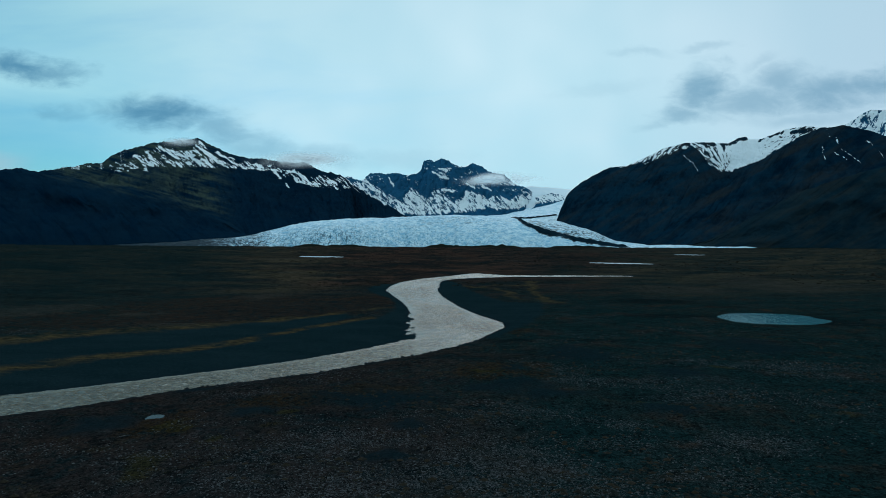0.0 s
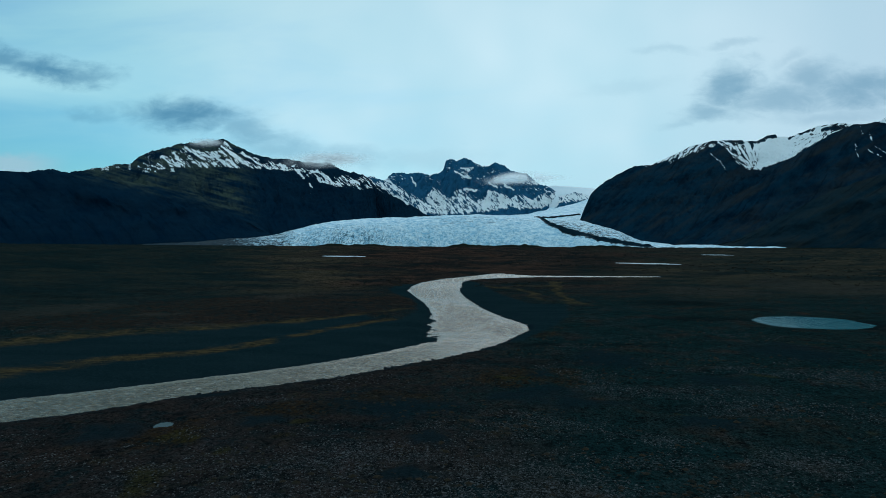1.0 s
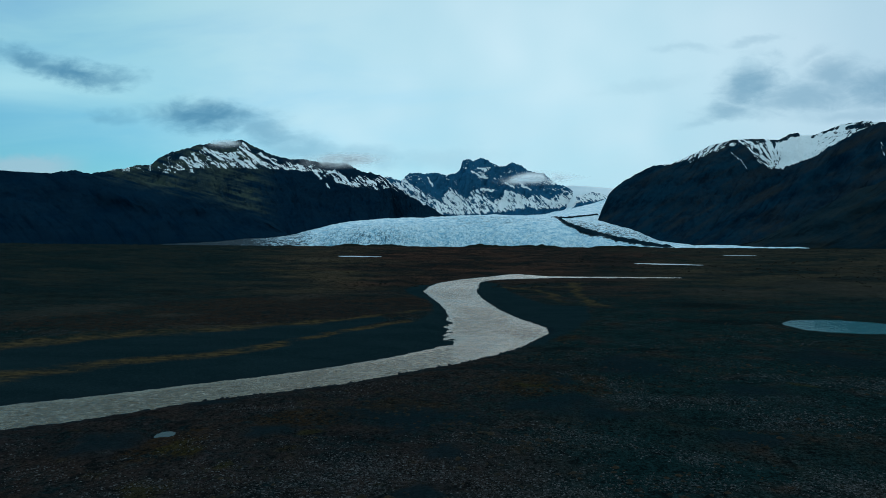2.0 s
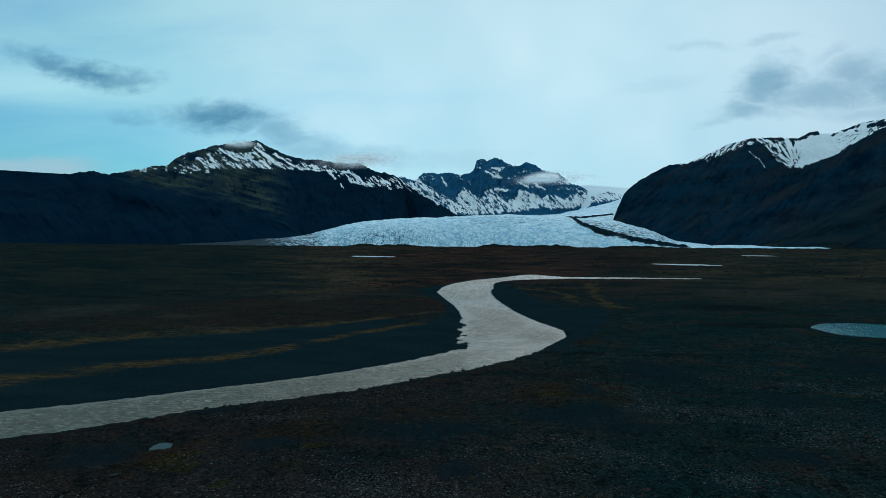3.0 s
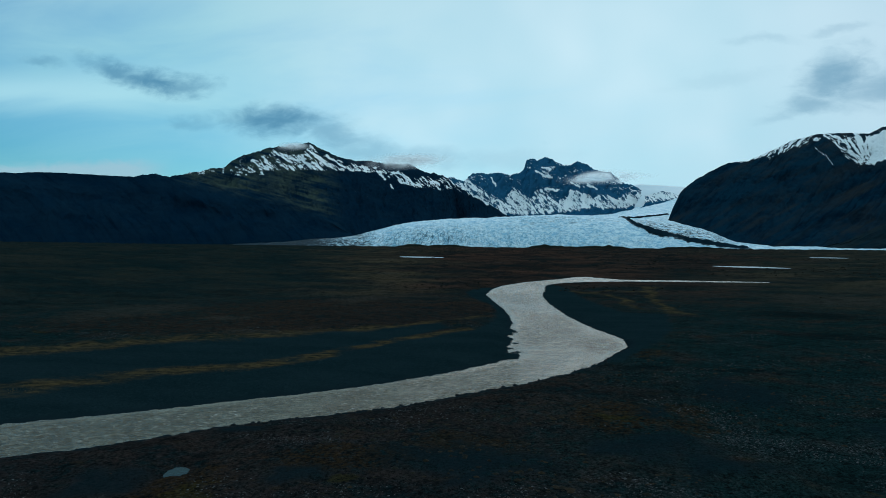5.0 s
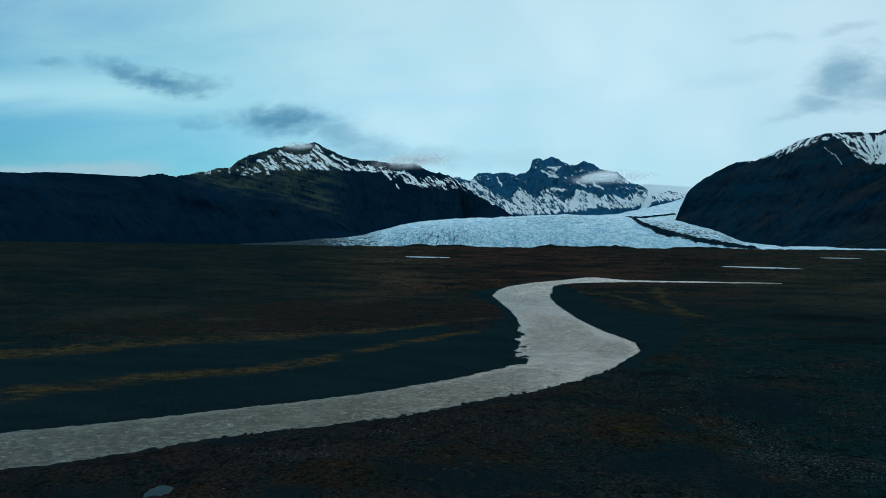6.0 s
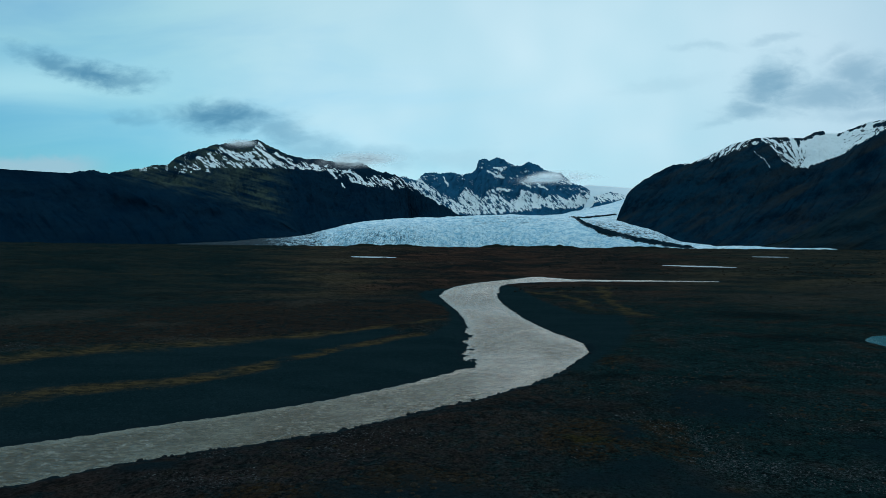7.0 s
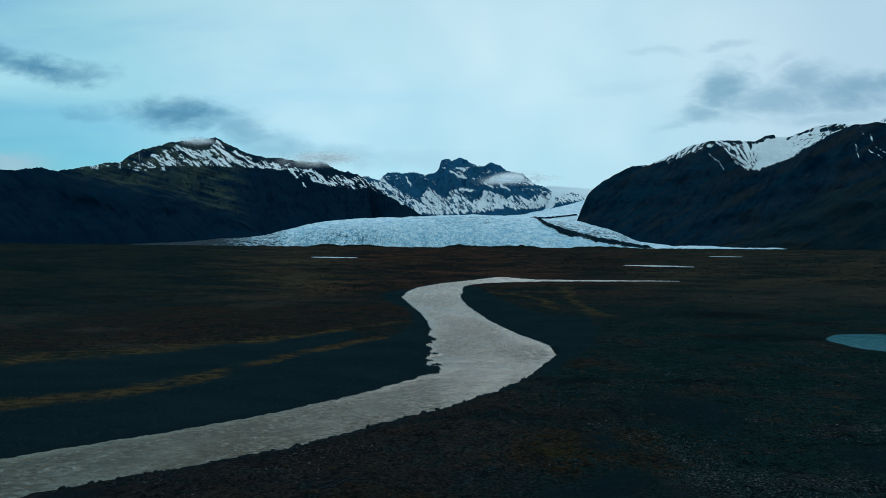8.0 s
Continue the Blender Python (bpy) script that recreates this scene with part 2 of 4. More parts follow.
base = n.mix(n.step(n.attr("moraine"), 0.25, 0.75), base, n.mix(mid, (0.0060, 0.0110, 0.0100), (0.0140, 0.0150, 0.0110)))
base = n.mix(n.step(n.attr("wet"), 0.2, 0.9), base, (0.0070, 0.0160, 0.0200))
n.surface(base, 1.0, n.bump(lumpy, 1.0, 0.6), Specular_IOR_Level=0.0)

water_mat, n = material("silty_river_water")
p = n.place(1.0, 1.0, 1.0)
flow = n.add("ShaderNodeMapping", Vector=n.place(), Rotation=(0, 0, radians(-20)), Scale=(0.62, 1.0, 1.0))
wave = n.noise(flow, 1.05, 3, 0.55, 0.5)
chop = n.noise(flow, 2.6, 3, 0.6, 0.3)
busy = n.attr("busy")
silt_and_shade = n.mix(n.step(n.noise(flow, 0.22, 6, 0.74), 0.40, 0.58), (0.070, 0.051, 0.026), (0.124, 0.103, 0.068))
# wave shading put into the water colour: dark troughs and faces, pale crests
silt_and_shade = n.mix(n.math("MULTIPLY", n.step(wave, 0.49, 0.38), busy), silt_and_shade, (0.046, 0.032, 0.015))
silt_and_shade = n.mix(n.math("MULTIPLY", n.step(n.attr("swell"), -0.02, -0.30), 0.75), silt_and_shade, (0.066, 0.048, 0.027))
silt_and_shade = n.mix(n.math("MULTIPLY", n.step(wave, 0.56, 0.66), n.math("MULTIPLY", busy, 0.55)), silt_and_shade, (0.250, 0.232, 0.195))
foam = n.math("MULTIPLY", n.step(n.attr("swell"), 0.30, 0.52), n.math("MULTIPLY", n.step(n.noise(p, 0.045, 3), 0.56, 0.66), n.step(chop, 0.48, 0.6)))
silt_and_shade = n.mix(n.math("MULTIPLY", foam, 0.8), silt_and_shade, (0.45, 0.43, 0.40))
ripple = n.math("MULTIPLY", n.math("ADD", n.math("MULTIPLY", wave, 0.7), n.math("MULTIPLY", chop, 0.3)), n.math("ADD", 0.25, busy))
n.surface(silt_and_shade, 0.22, n.bump(ripple, 1.0, 0.7), Specular_IOR_Level=0.15)

puddle_mat, n = material("clear_puddle_water")
n.surface((0.008, 0.022, 0.027), 0.10, n.bump(n.noise(n.place(), 2.0, 3), 0.15, 0.05), Specular_IOR_Level=0.03)
pond_mat, n = material("milky_pond_water")
rip = n.noise(n.place(1, 3, 1), 1.5, 3)
n.surface((0.022, 0.140, 0.165), 0.12, n.bump(rip, 0.06, 0.1), Specular_IOR_Level=0.27)
tarn_mat, n = material("pale_meltwater")
n.surface((0.22, 0.30, 0.33), 0.25, n.bump(n.noise(n.place(1, 3, 1), 1.0, 3), 0.3, 0.2), Specular_IOR_Level=0.5)

ice_mat, n = material("glacier_ice")
p = n.place()
streaky = n.noise(n.place(0.5, 0.8, 1.0), 0.05, 7, 0.74, 0.6)
bent = n.mix(0.5, p, n.mix(1.0, p, n.add("ShaderNodeTexNoise", out=1, Vector=p, Scale=0.02, Detail=4.0), "ADD"))
fracture = n.add("ShaderNodeTexVoronoi", Vector=n.add("ShaderNodeMapping", Vector=bent, Scale=(1.0, 0.55, 1.0)), Scale=0.045)
fracture.node.feature = "DISTANCE_TO_EDGE"
fracture = fracture.node.outputs["Distance"]
strokes = n.noise(n.place(1.0, 0.22, 0.35), 0.13, 6, 0.74, 1.4)
bands = n.noise(n.place(0.50, 1.0, 0.6), 0.085, 7, 0.76, 1.0)
ice = n.mix(n.step(n.math("ADD", n.math("MULTIPLY", streaky, 0.4), n.math("MULTIPLY", bands, 0.6)), 0.41, 0.57), (0.30, 0.57, 0.73), (0.80, 0.93, 0.98))
# crevasse shading put into the ice colour as dark blue blotches, strokes and lines
ice = n.mix(n.math("MULTIPLY", n.step(n.noise(n.place(1.0, 0.6, 0.8), 0.10, 6, 0.76, 0.6), 0.50, 0.62), n.math("MULTIPLY", n.attr("crack"), 0.85)), ice, (0.11, 0.32, 0.44))
ice = n.mix(n.math("MULTIPLY", n.step(strokes, 0.51, 0.58), n.attr("crevasse")), ice, (0.040, 0.12, 0.17))
ice = n.mix(n.math("MULTIPLY", n.step(fracture, 0.045, 0.0), n.math("MULTIPLY", n.attr("crevasse"), 0.35)), ice, (0.02, 0.06, 0.085))
ice = n.mix(n.math("MULTIPLY", n.step(n.noise(n.place(0.22, 1, 1), 0.07, 7, 0.76, 1.2), 0.53, 0.61), n.attr("dusty")), ice, (0.06, 0.10, 0.125))
debris = n.mix(n.noise(p, 0.08, 4), (0.004, 0.017, 0.026), (0.012, 0.036, 0.052))
ice = n.mix(n.step(n.math("ADD", n.attr("dirt"), n.math("MULTIPLY", n.math("SUBTRACT", n.noise(n.place(0.5, 1, 1), 0.09, 6, 0.74), 0.5), 1.9)), 0.37, 0.66), ice, debris)
debris_mat, debris_n = material("moraine_debris")
dp = debris_n.place()
debris_n.surface(debris_n.mix(debris_n.noise(dp, 0.08, 4), (0.004, 0.015, 0.023), (0.012, 0.030, 0.043)), 1.0, debris_n.bump(debris_n.noise(dp, 0.2, 4), 0.8, 3.0), Specular_IOR_Level=0.0)
n.surface(ice, 0.6, n.bump(n.noise(p, 0.12, 6, 0.7), 0.8, 5.0), Specular_IOR_Level=0.03)


def rock_material(name, dark, light, ochre, snow=(0.92, 0.95, 0.96)):
    m, n = material(name)
    p = n.place()
    strata = n.noise(n.place(0.25, 0.25, 1.6), 0.02, 5, 0.65)
    rough = n.noise(p, 0.035, 6, 0.7)
    fall = n.add("ShaderNodeCombineXYZ", X=n.attr("flow"), Y=n.math("MULTIPLY", n.attr("drop"), 0.20), Z=0.0)
    gullies = n.noise(fall, 0.030, 6, 0.66)
    cover = n.math("ADD", n.math("MULTIPLY", strata, 0.28), n.math("MULTIPLY", rough, 0.24))
    cover = n.math("ADD", n.math("ADD", cover, n.math("MULTIPLY", gullies, 0.34)), n.math("MULTIPLY", n.attr("rib"), 0.22))
    rock = n.mix(n.step(cover, 0.46, 0.64), dark, light)
    heath = n.math("MULTIPLY", n.math("MULTIPLY", n.step(n.noise(p, 0.008, 5, 0.65), 0.28, 0.58), n.attr("moss")), n.step(cover, 0.40, 0.54))
    rock = n.mix(heath, rock, ochre)
    rock = n.mix(n.math("MULTIPLY", n.step(gullies, 0.46, 0.34), 0.45), rock, tuple(0.5 * c for c in dark))
    edge = n.math("ADD", n.attr("snow"), n.math("MULTIPLY", n.math("SUBTRACT", n.math("ADD", n.math("MULTIPLY", n.noise(fall, 0.11, 5, 0.74), 0.55), n.math("MULTIPLY", n.noise(p, 0.09, 5, 0.78), 0.45)), 0.5), 1.5))
    white = n.mix(n.noise(p, 0.02, 3), tuple(0.84 * c for c in snow), snow)
    n.surface(n.mix(n.step(edge, 0.46, 0.56), rock, white), 1.0, n.bump(rough, 0.9, 9.0), Specular_IOR_Level=0.0)
    return m


# basalt, mossy and alpine rock colours have the blue distance haze mixed in
basalt_mat = rock_material("hazed_dark_basalt_slope", (0.0010, 0.0140, 0.0285), (0.0042, 0.0275, 0.0480), (0.0270, 0.0290, 0.0290))
mossy_mat = rock_material("hazed_mossy_hillside", (0.0008, 0.0130, 0.0290), (0.0020, 0.0175, 0.0360), (0.0430, 0.0600, 0.0510))
alpine_mat = rock_material("hazed_alpine_basalt_with_snow", (0.0050, 0.0560, 0.1150), (0.0160, 0.0950, 0.1800), (0.0180, 0.0800, 0.1400))
heath_mat = rock_material("heath_covered_slope", (0.0030, 0.0165, 0.0265), (0.0085, 0.0265, 0.0370), (0.0270, 0.0310, 0.0290))
snow_mat, n = material("old_snow")
n.surface(n.mix(n.noise(n.place(), 0.01, 5), (0.66, 0.76, 0.82), (0.80, 0.86, 0.89)), 0.7, n.bump(n.noise(n.place(), 0.03, 5), 0.6, 6.0))

stone_mat, n = material("grey_pebbles")
tone = n.add("ShaderNodeNewGeometry", out=8)
n.surface(n.mix(n.step(tone, 0.55, 1.0), n.mix(tone, (0.013, 0.015, 0.016), (0.038, 0.038, 0.039)), (0.062, 0.060, 0.063)), 0.85, n.bump(n.noise(n.place(), 9.0, 3), 0.4, 0.03))
turf_mat, n = material("dark_heather_turf")
tone = n.add("ShaderNodeNewGeometry", out=8)
n.surface(n.mix(tone, (0.007, 0.010, 0.009), (0.024, 0.017, 0.010)), 0.95, n.bump(n.noise(n.place(), 5.0, 4), 0.8, 0.1), Specular_IOR_Level=0.1)
straw_mat, n = material("dry_straw_grass")
tone = n.add("ShaderNodeNewGeometry", out=8)
n.surface(n.mix(tone, (0.028, 0.021, 0.011), (0.090, 0.064, 0.032)), 0.9, Specular_IOR_Level=0.1)
cloud_mat, n = material("drifting_cloud")
p = n.place()
torn = n.noise(p, 0.008, 3, 0.5, 0.3)
thick = n.math("MULTIPLY", n.attr("thick"), n.step(torn, 0.28, 0.62))
body = n.add("ShaderNodeMixShader", Fac=0.75, i1=n.add("ShaderNodeBsdfDiffuse", Color=(0.95, 0.97, 0.98)), i2=n.add("ShaderNodeBsdfTranslucent", Color=(0.95, 0.97, 0.98)))
n.add("ShaderNodeOutputMaterial", Surface=n.add("ShaderNodeMixShader", Fac=n.math("MINIMUM", thick, 1.0), i1=n.add("ShaderNodeBsdfTransparent"), i2=body))
boulder_mat, n = material("wet_dark_basalt_boulder")
n.surface(n.mix(n.noise(n.place(), 2.0, 5), (0.005, 0.009, 0.011), (0.015, 0.019, 0.021)), 0.9, n.bump(n.noise(n.place(), 6.0, 4), 0.6, 0.08), Specular_IOR_Level=0.05)


# ---------------------------------------------------------------- shapes in numbers
def lattice(ix, iy, seed):
    h = (ix.astype(np.int64) * 374761393 + iy.astype(np.int64) * 668265263 + seed * 982451653) & 0x7FFFFFFF
    h = ((h ^ (h >> 13)) * 1274126177) & 0x7FFFFFFF
    return ((h ^ (h >> 16)) & 0xFFFFF) / float(0xFFFFF)


def value_noise(x, y, seed):
    fx, fy = np.floor(x), np.floor(y)
    tx, ty = x - fx, y - fy
    tx, ty = tx * tx * tx * (tx * (6 * tx - 15) + 10), ty * ty * ty * (ty * (6 * ty - 15) + 10)
    ix, iy = fx.astype(np.int64), fy.astype(np.int64)
    a, b = lattice(ix, iy, seed), lattice(ix + 1, iy, seed)
    c, d = lattice(ix, iy + 1, seed), lattice(ix + 1, iy + 1, seed)
    return (a + (b - a) * tx) * (1 - ty) + (c + (d - c) * tx) * ty


def fbm(x, y, seed, octaves=5, gain=0.5):
    """About 0 in the mean, from -1 to 1."""
    total, amp, norm = 0.0, 1.0, 0.0
    for k in range(octaves):
        turn = 0.6 * k
        u, v = x * math.cos(turn) - y * math.sin(turn), x * math.sin(turn) + y * math.cos(turn)
        total = total + amp * (2 * value_noise(u * 2**k + 17.3 * k, v * 2**k - 9.1 * k, seed + k) - 1)
        norm += amp
        amp *= gain
    return total / norm * 1.6


def ridged(x, y, seed, octaves=4, gain=0.55):
    """0 in the valleys, 1 on the ridges."""
    total, amp, norm = 0.0, 1.0, 0.0
    for k in range(octaves):
        total = total + amp * (1 - np.abs(2 * value_noise(x * 2**k + 5.7 * k, y * 2**k + 3.3 * k, seed + k) - 1))
        norm += amp
        amp *= gain
    return total / norm


def smooth(v, lo, hi):
    t = np.clip((v - lo) / (hi - lo), 0, 1)
    return t * t * (3 - 2 * t)


def mesh_of(name, verts, quads, mat, attrs=None, shade=True):
    """One mesh from arrays of vertices and of faces with the same number of corners."""
    me = bpy.data.meshes.new(name)
    verts, quads = np.asarray(verts, np.float32), np.asarray(quads, np.int32)
    count, sides = quads.shape
    me.vertices.add(len(verts))
    me.vertices.foreach_set("co", verts.ravel())
    me.loops.add(count * sides)
    me.loops.foreach_set("vertex_index", quads.ravel())
    me.polygons.add(count)
    me.polygons.foreach_set("loop_start", np.arange(count, dtype=np.int32) * sides)
    me.polygons.foreach_set("use_smooth", np.full(count, shade))
    for key, values in (attrs or {}).items():
        me.attributes.new(key, "FLOAT", "POINT").data.foreach_set("value", np.asarray(values, np.float32).ravel())
    me.update(calc_edges=True)
    me.validate()
    me.materials.append(mat)
    return me


def grid_faces(rows, cols, wrap=False):
    r, c = np.meshgrid(np.arange(rows - 1), np.arange(cols if wrap else cols - 1), indexing="ij")
    d = (c + 1) % cols
    return np.stack([r * cols + c, r * cols + d, (r + 1) * cols + d, (r + 1) * cols + c], -1).reshape(-1, 4)


def from_line(x, y, knots):
    """Distance of points from a line through the knots."""
    best = np.full(x.shape, 1e9)
    for (ax, ay), (bx, by) in zip(knots[:-1], knots[1:]):
        ex, ey = bx - ax, by - ay
        t = np.clip(((x - ax) * ex + (y - ay) * ey) / (ex * ex + ey * ey), 0, 1)
        best = np.minimum(best, np.hypot(x - ax - t * ex, y - ay - t * ey))
    return best


def inside(x, y, ring):
    odd = np.zeros(x.shape, bool)
    for (ax, ay), (bx, by) in zip(ring, ring[1:] + ring[:1]):
        if ay != by:
            odd ^= ((ay > y) != (by > y)) & (x < (bx - ax) * (y - ay) / (by - ay) + ax)
    return odd


def signed(x, y, ring):
    """Distance from a ring, negative inside."""
    d = from_line(x, y, ring + ring[:1])
    return np.where(inside(x, y, ring), -d, d)


def plain(x, y):
    """The outwash plain: level here, rising gently to the glacier."""
    r, bearing = np.hypot(x, y), np.degrees(np.arctan2(x, np.maximum(y, 1.0)))
    return (34 - 0.5 * np.clip(bearing, -50, 45)) * (1 - np.exp(-np.maximum(r - 430, 0) / 700))


# ---------------------------------------------------------------- plan of the plain
NORTH_BANK = [(-320, -10), (-150, 93), (-96, 130), (-89, 134), (-82, 138.4), (-75, 143.7), (-68, 148.8), (-61, 153.7), (-54, 158.9), (-47, 164.4), (-40, 170.6), (-33, 178), (-26, 186.3), (-19, 196.2), (-13, 206), (-10.2, 213), (-13.2, 223.1), (-15.5, 249.0), (-16.1, 289.4), (-19.6, 322.3), (-24.1, 348.5), (-31.3, 381.5), (-41.0, 432.0), (-40.0, 462.0), (-35.0, 485.0), (-17.0, 517.0), (10.0, 548.0), (24.0, 566.0), (34.0, 568.0)]
EAST_BANK = [(166, 528), (123.0, 531.0), (83.0, 533.0), (61.0, 533.0), (32.0, 526.0), (13.0, 517.0), (3.0, 505.0), (-2.0, 492.0), (-4.0, 438.0), (-3.0, 410.3), (0.0, 374.8), (8.3, 318.3), (17.1, 277.0), (20.2, 266.6), (24.3, 251.1)]
CUT_BANK = [(25.2, 236), (24, 230), (14.7, 206.5), (11, 197), (4.5, 186), (-6, 172), (-15, 163), (-25, 152.5), (-32, 145.8), (-38.5, 141.6), (-48, 135.5), (-58.7, 128.8), (-64, 123), (-73.8, 114.5), (-81.4, 110), (-135, 74), (-300, -40)]
FAR_ARM = [(60, 546), (83, 545), (123, 541), (168, 534)]
RIVER = NORTH_BANK + FAR_ARM + EAST_BANK + CUT_BANK
STRAW_A = [(-190, 88), (-120, 147), (-110, 156.6), (-100, 167), (-90, 174), (-80, 180), (-70, 189.5), (-60, 208), (-50, 236), (-40, 249), (-28, 259)]
STRAW_B = [(-240, 118), (-165, 184), (-150, 198), (-135, 211), (-120, 220), (-105, 229.5), (-90, 240), (-75, 250.5), (-60, 263.5), (-45, 280), (-30, 301)]
HEATH_STREAKS = [[(-349, 476), (-270, 520), (-200, 556), (-120, 588)], [(14.6, 456), (28, 441), (40, 431), (43, 401), (42, 362), (46, 345)], [(72, 490), (65, 442), (62, 408), (58, 364), (55, 333), (62, 330)], [(29, 449), (42, 465), (54, 454), (66, 457)]]
BAR_NEAR = STRAW_A + [(-24, 290), (-26, 330), (-32, 365), (-45, 400), (-56, 440), (-50, 470), (-30, 470), (-15, 300), (-5, 205), (-20, 185), (-60, 140), (-200, 50)]
BAR_BACK = STRAW_A[:9] + [(-40, 262)] + STRAW_B[::-1][1:]
BAR_EAST = [(-2, 500), (-6, 420), (0, 360), (15, 270), (23, 229), (14, 200), (18, 200), (33, 235), (45, 272), (53, 326), (34, 330), (22, 400), (14, 470), (4, 500)]
PONDS = [  # middle x, y, half-axes, turn
    (134.5, 248, 21, 21, 0, "pond"), (-52.2, 108.9, 1.75, 2.0, -15, "puddle"), (-444, 1115, 5, 4, 0, "tarn"), (-526, 1078, 3, 3, 0, "tarn"),
    (-178, 872, 34, 15, 0, "tarn"), (218, 738, 37, 12, -24, "tarn"), (438, 1078, 28, 22, 0, "tarn"), (-1, 597, 6.0, 2.5, 0, "tarn"),
]

# patches of the plain: middle x, y, half-widths
SAND_MOUNDS = [(-12, 118, 13, 7.5), (-35, 108, 5.7, 4.6), (15, 127, 8.3, 6.5), (42, 107, 6, 4), (53, 139, 7, 6), (22, 120, 6, 5), (-57, 103, 6, 5), (37, 164, 9, 13), (90, 175, 11, 16), (-7, 84, 3.6, 3.4),
               (-51, 127, 5, 3), (9, 127, 6, 5), (-11, 111, 4.5, 2.5), (37, 171, 6, 8), (16, 145, 3, 5.5), (-6, 98, 3.7, 3.5)]
STONY_FIELDS = [(12, 108, 11.6, 7), (52, 117, 12, 6), (29, 132, 10, 7), (60, 150, 11, 6), (86, 142, 17, 8), (47, 91, 9, 5), (1, 78, 24, 7.5), (-13, 92, 10, 9), (29, 96, 8, 7), (28, 140, 5, 6), (29, 131, 8.6, 5), (-36, 122, 14, 3), (51, 132, 14.6, 6)]
RUSTY_PATCHES = [(-33, 114, 10, 5), (10, 146, 7, 9), (-16, 124, 6.4, 4), (22, 149, 4.2, 6), (10, 141, 7.7, 6), (20, 137, 5, 6), (-11, 124, 6.3, 5), (-24, 117, 5, 2.3), (16, 262, 9, 10), (26, 214, 8, 9), (-47, 101, 4, 7)]
OCHRE_PATCHES = [(39, 112, 1.5, 1.7), (66, 145, 1.8, 2.6), (-35, 92, 2, 2.3), (-41, 84, 3.6, 6.5), (-27, 106, 2, 2), (-45, 100, 1.5, 4), (10, 142, 2.7, 3)]
BLACK_HOLLOWS = [(48, 191, 13, 3.6), (21, 192, 9, 3.6), (23, 192, 8, 3.6), (150, 230, 15, 22), (98, 259, 20, 10), (115, 326, 26, 14), (-52, 112, 2.6, 2.0)]
PALE_HEATH = [(-111, 377, 16, 24), (-202, 300, 24, 45), (-140, 276, 14, 9), (-100, 240, 26, 7), (239, 428, 45, 60), (159, 408, 36, 35)]
BROWN_HEATH = [(-150, 255, 60, 28), (-80, 285, 45, 30), (-120, 330, 60, 50), (-45, 330, 14, 45)]


def patches(x, y, kind):
    """1 in the middle of a patch of the kind, with a torn outline."""
    wx, wy = x + 2.6 * fbm(x / 8, y / 8, 141, 3), y + 3.2 * fbm(x / 8, y / 8, 145, 3)
    best = np.zeros(x.shape)
    for px, py, a, b in kind:
        best = np.maximum(best, np.exp(-0.7 * (((wx - px) / a) ** 2 + ((wy - py) / b) ** 2)))
    return best


def pond_edge(x, y, pond, wobble=0.22):
    """Below 1 inside the pond."""
    cx, cy, a, b, turn, _ = pond
    c, s = math.cos(radians(turn)), math.sin(radians(turn))
    wobble = {"pond": 0.06, "puddle": 0.45}.get(pond[5], wobble)
    u, v = ((x - cx) * c + (y - cy) * s) / a, ((y - cy) * c - (x - cx) * s) / b
    ang = np.arctan2(v, u)
    return np.hypot(u, v) * (1 + wobble * fbm(np.cos(ang) * 1.7 + cx, np.sin(ang) * 1.7 + cy, 71, 3))


def river_drop(x, y):
    """How far the river lies below the heath: it has cut into the near terrace."""
    return 1.1 * smooth(np.hypot(x, y), 420, 300)


def river_edge(x, y):
    """Metres from the waterline, negative in the water; ragged."""
    d = signed(x, y, RIVER)
    near = np.abs(d) < 12
    if near.any():
        shoal = 0.30 + 3.0 * smooth(y[near], 196, 215) * smooth(y[near], 300, 260) * smooth(x[near], 0, -8)
        d[near] += shoal * fbm(x[near] / 5, y[near] / 5.5, 5, 4, 0.7) + 0.6 * fbm(x[near] / 1.6, y[near] / 1.9, 9, 3, 0.7)
    return d


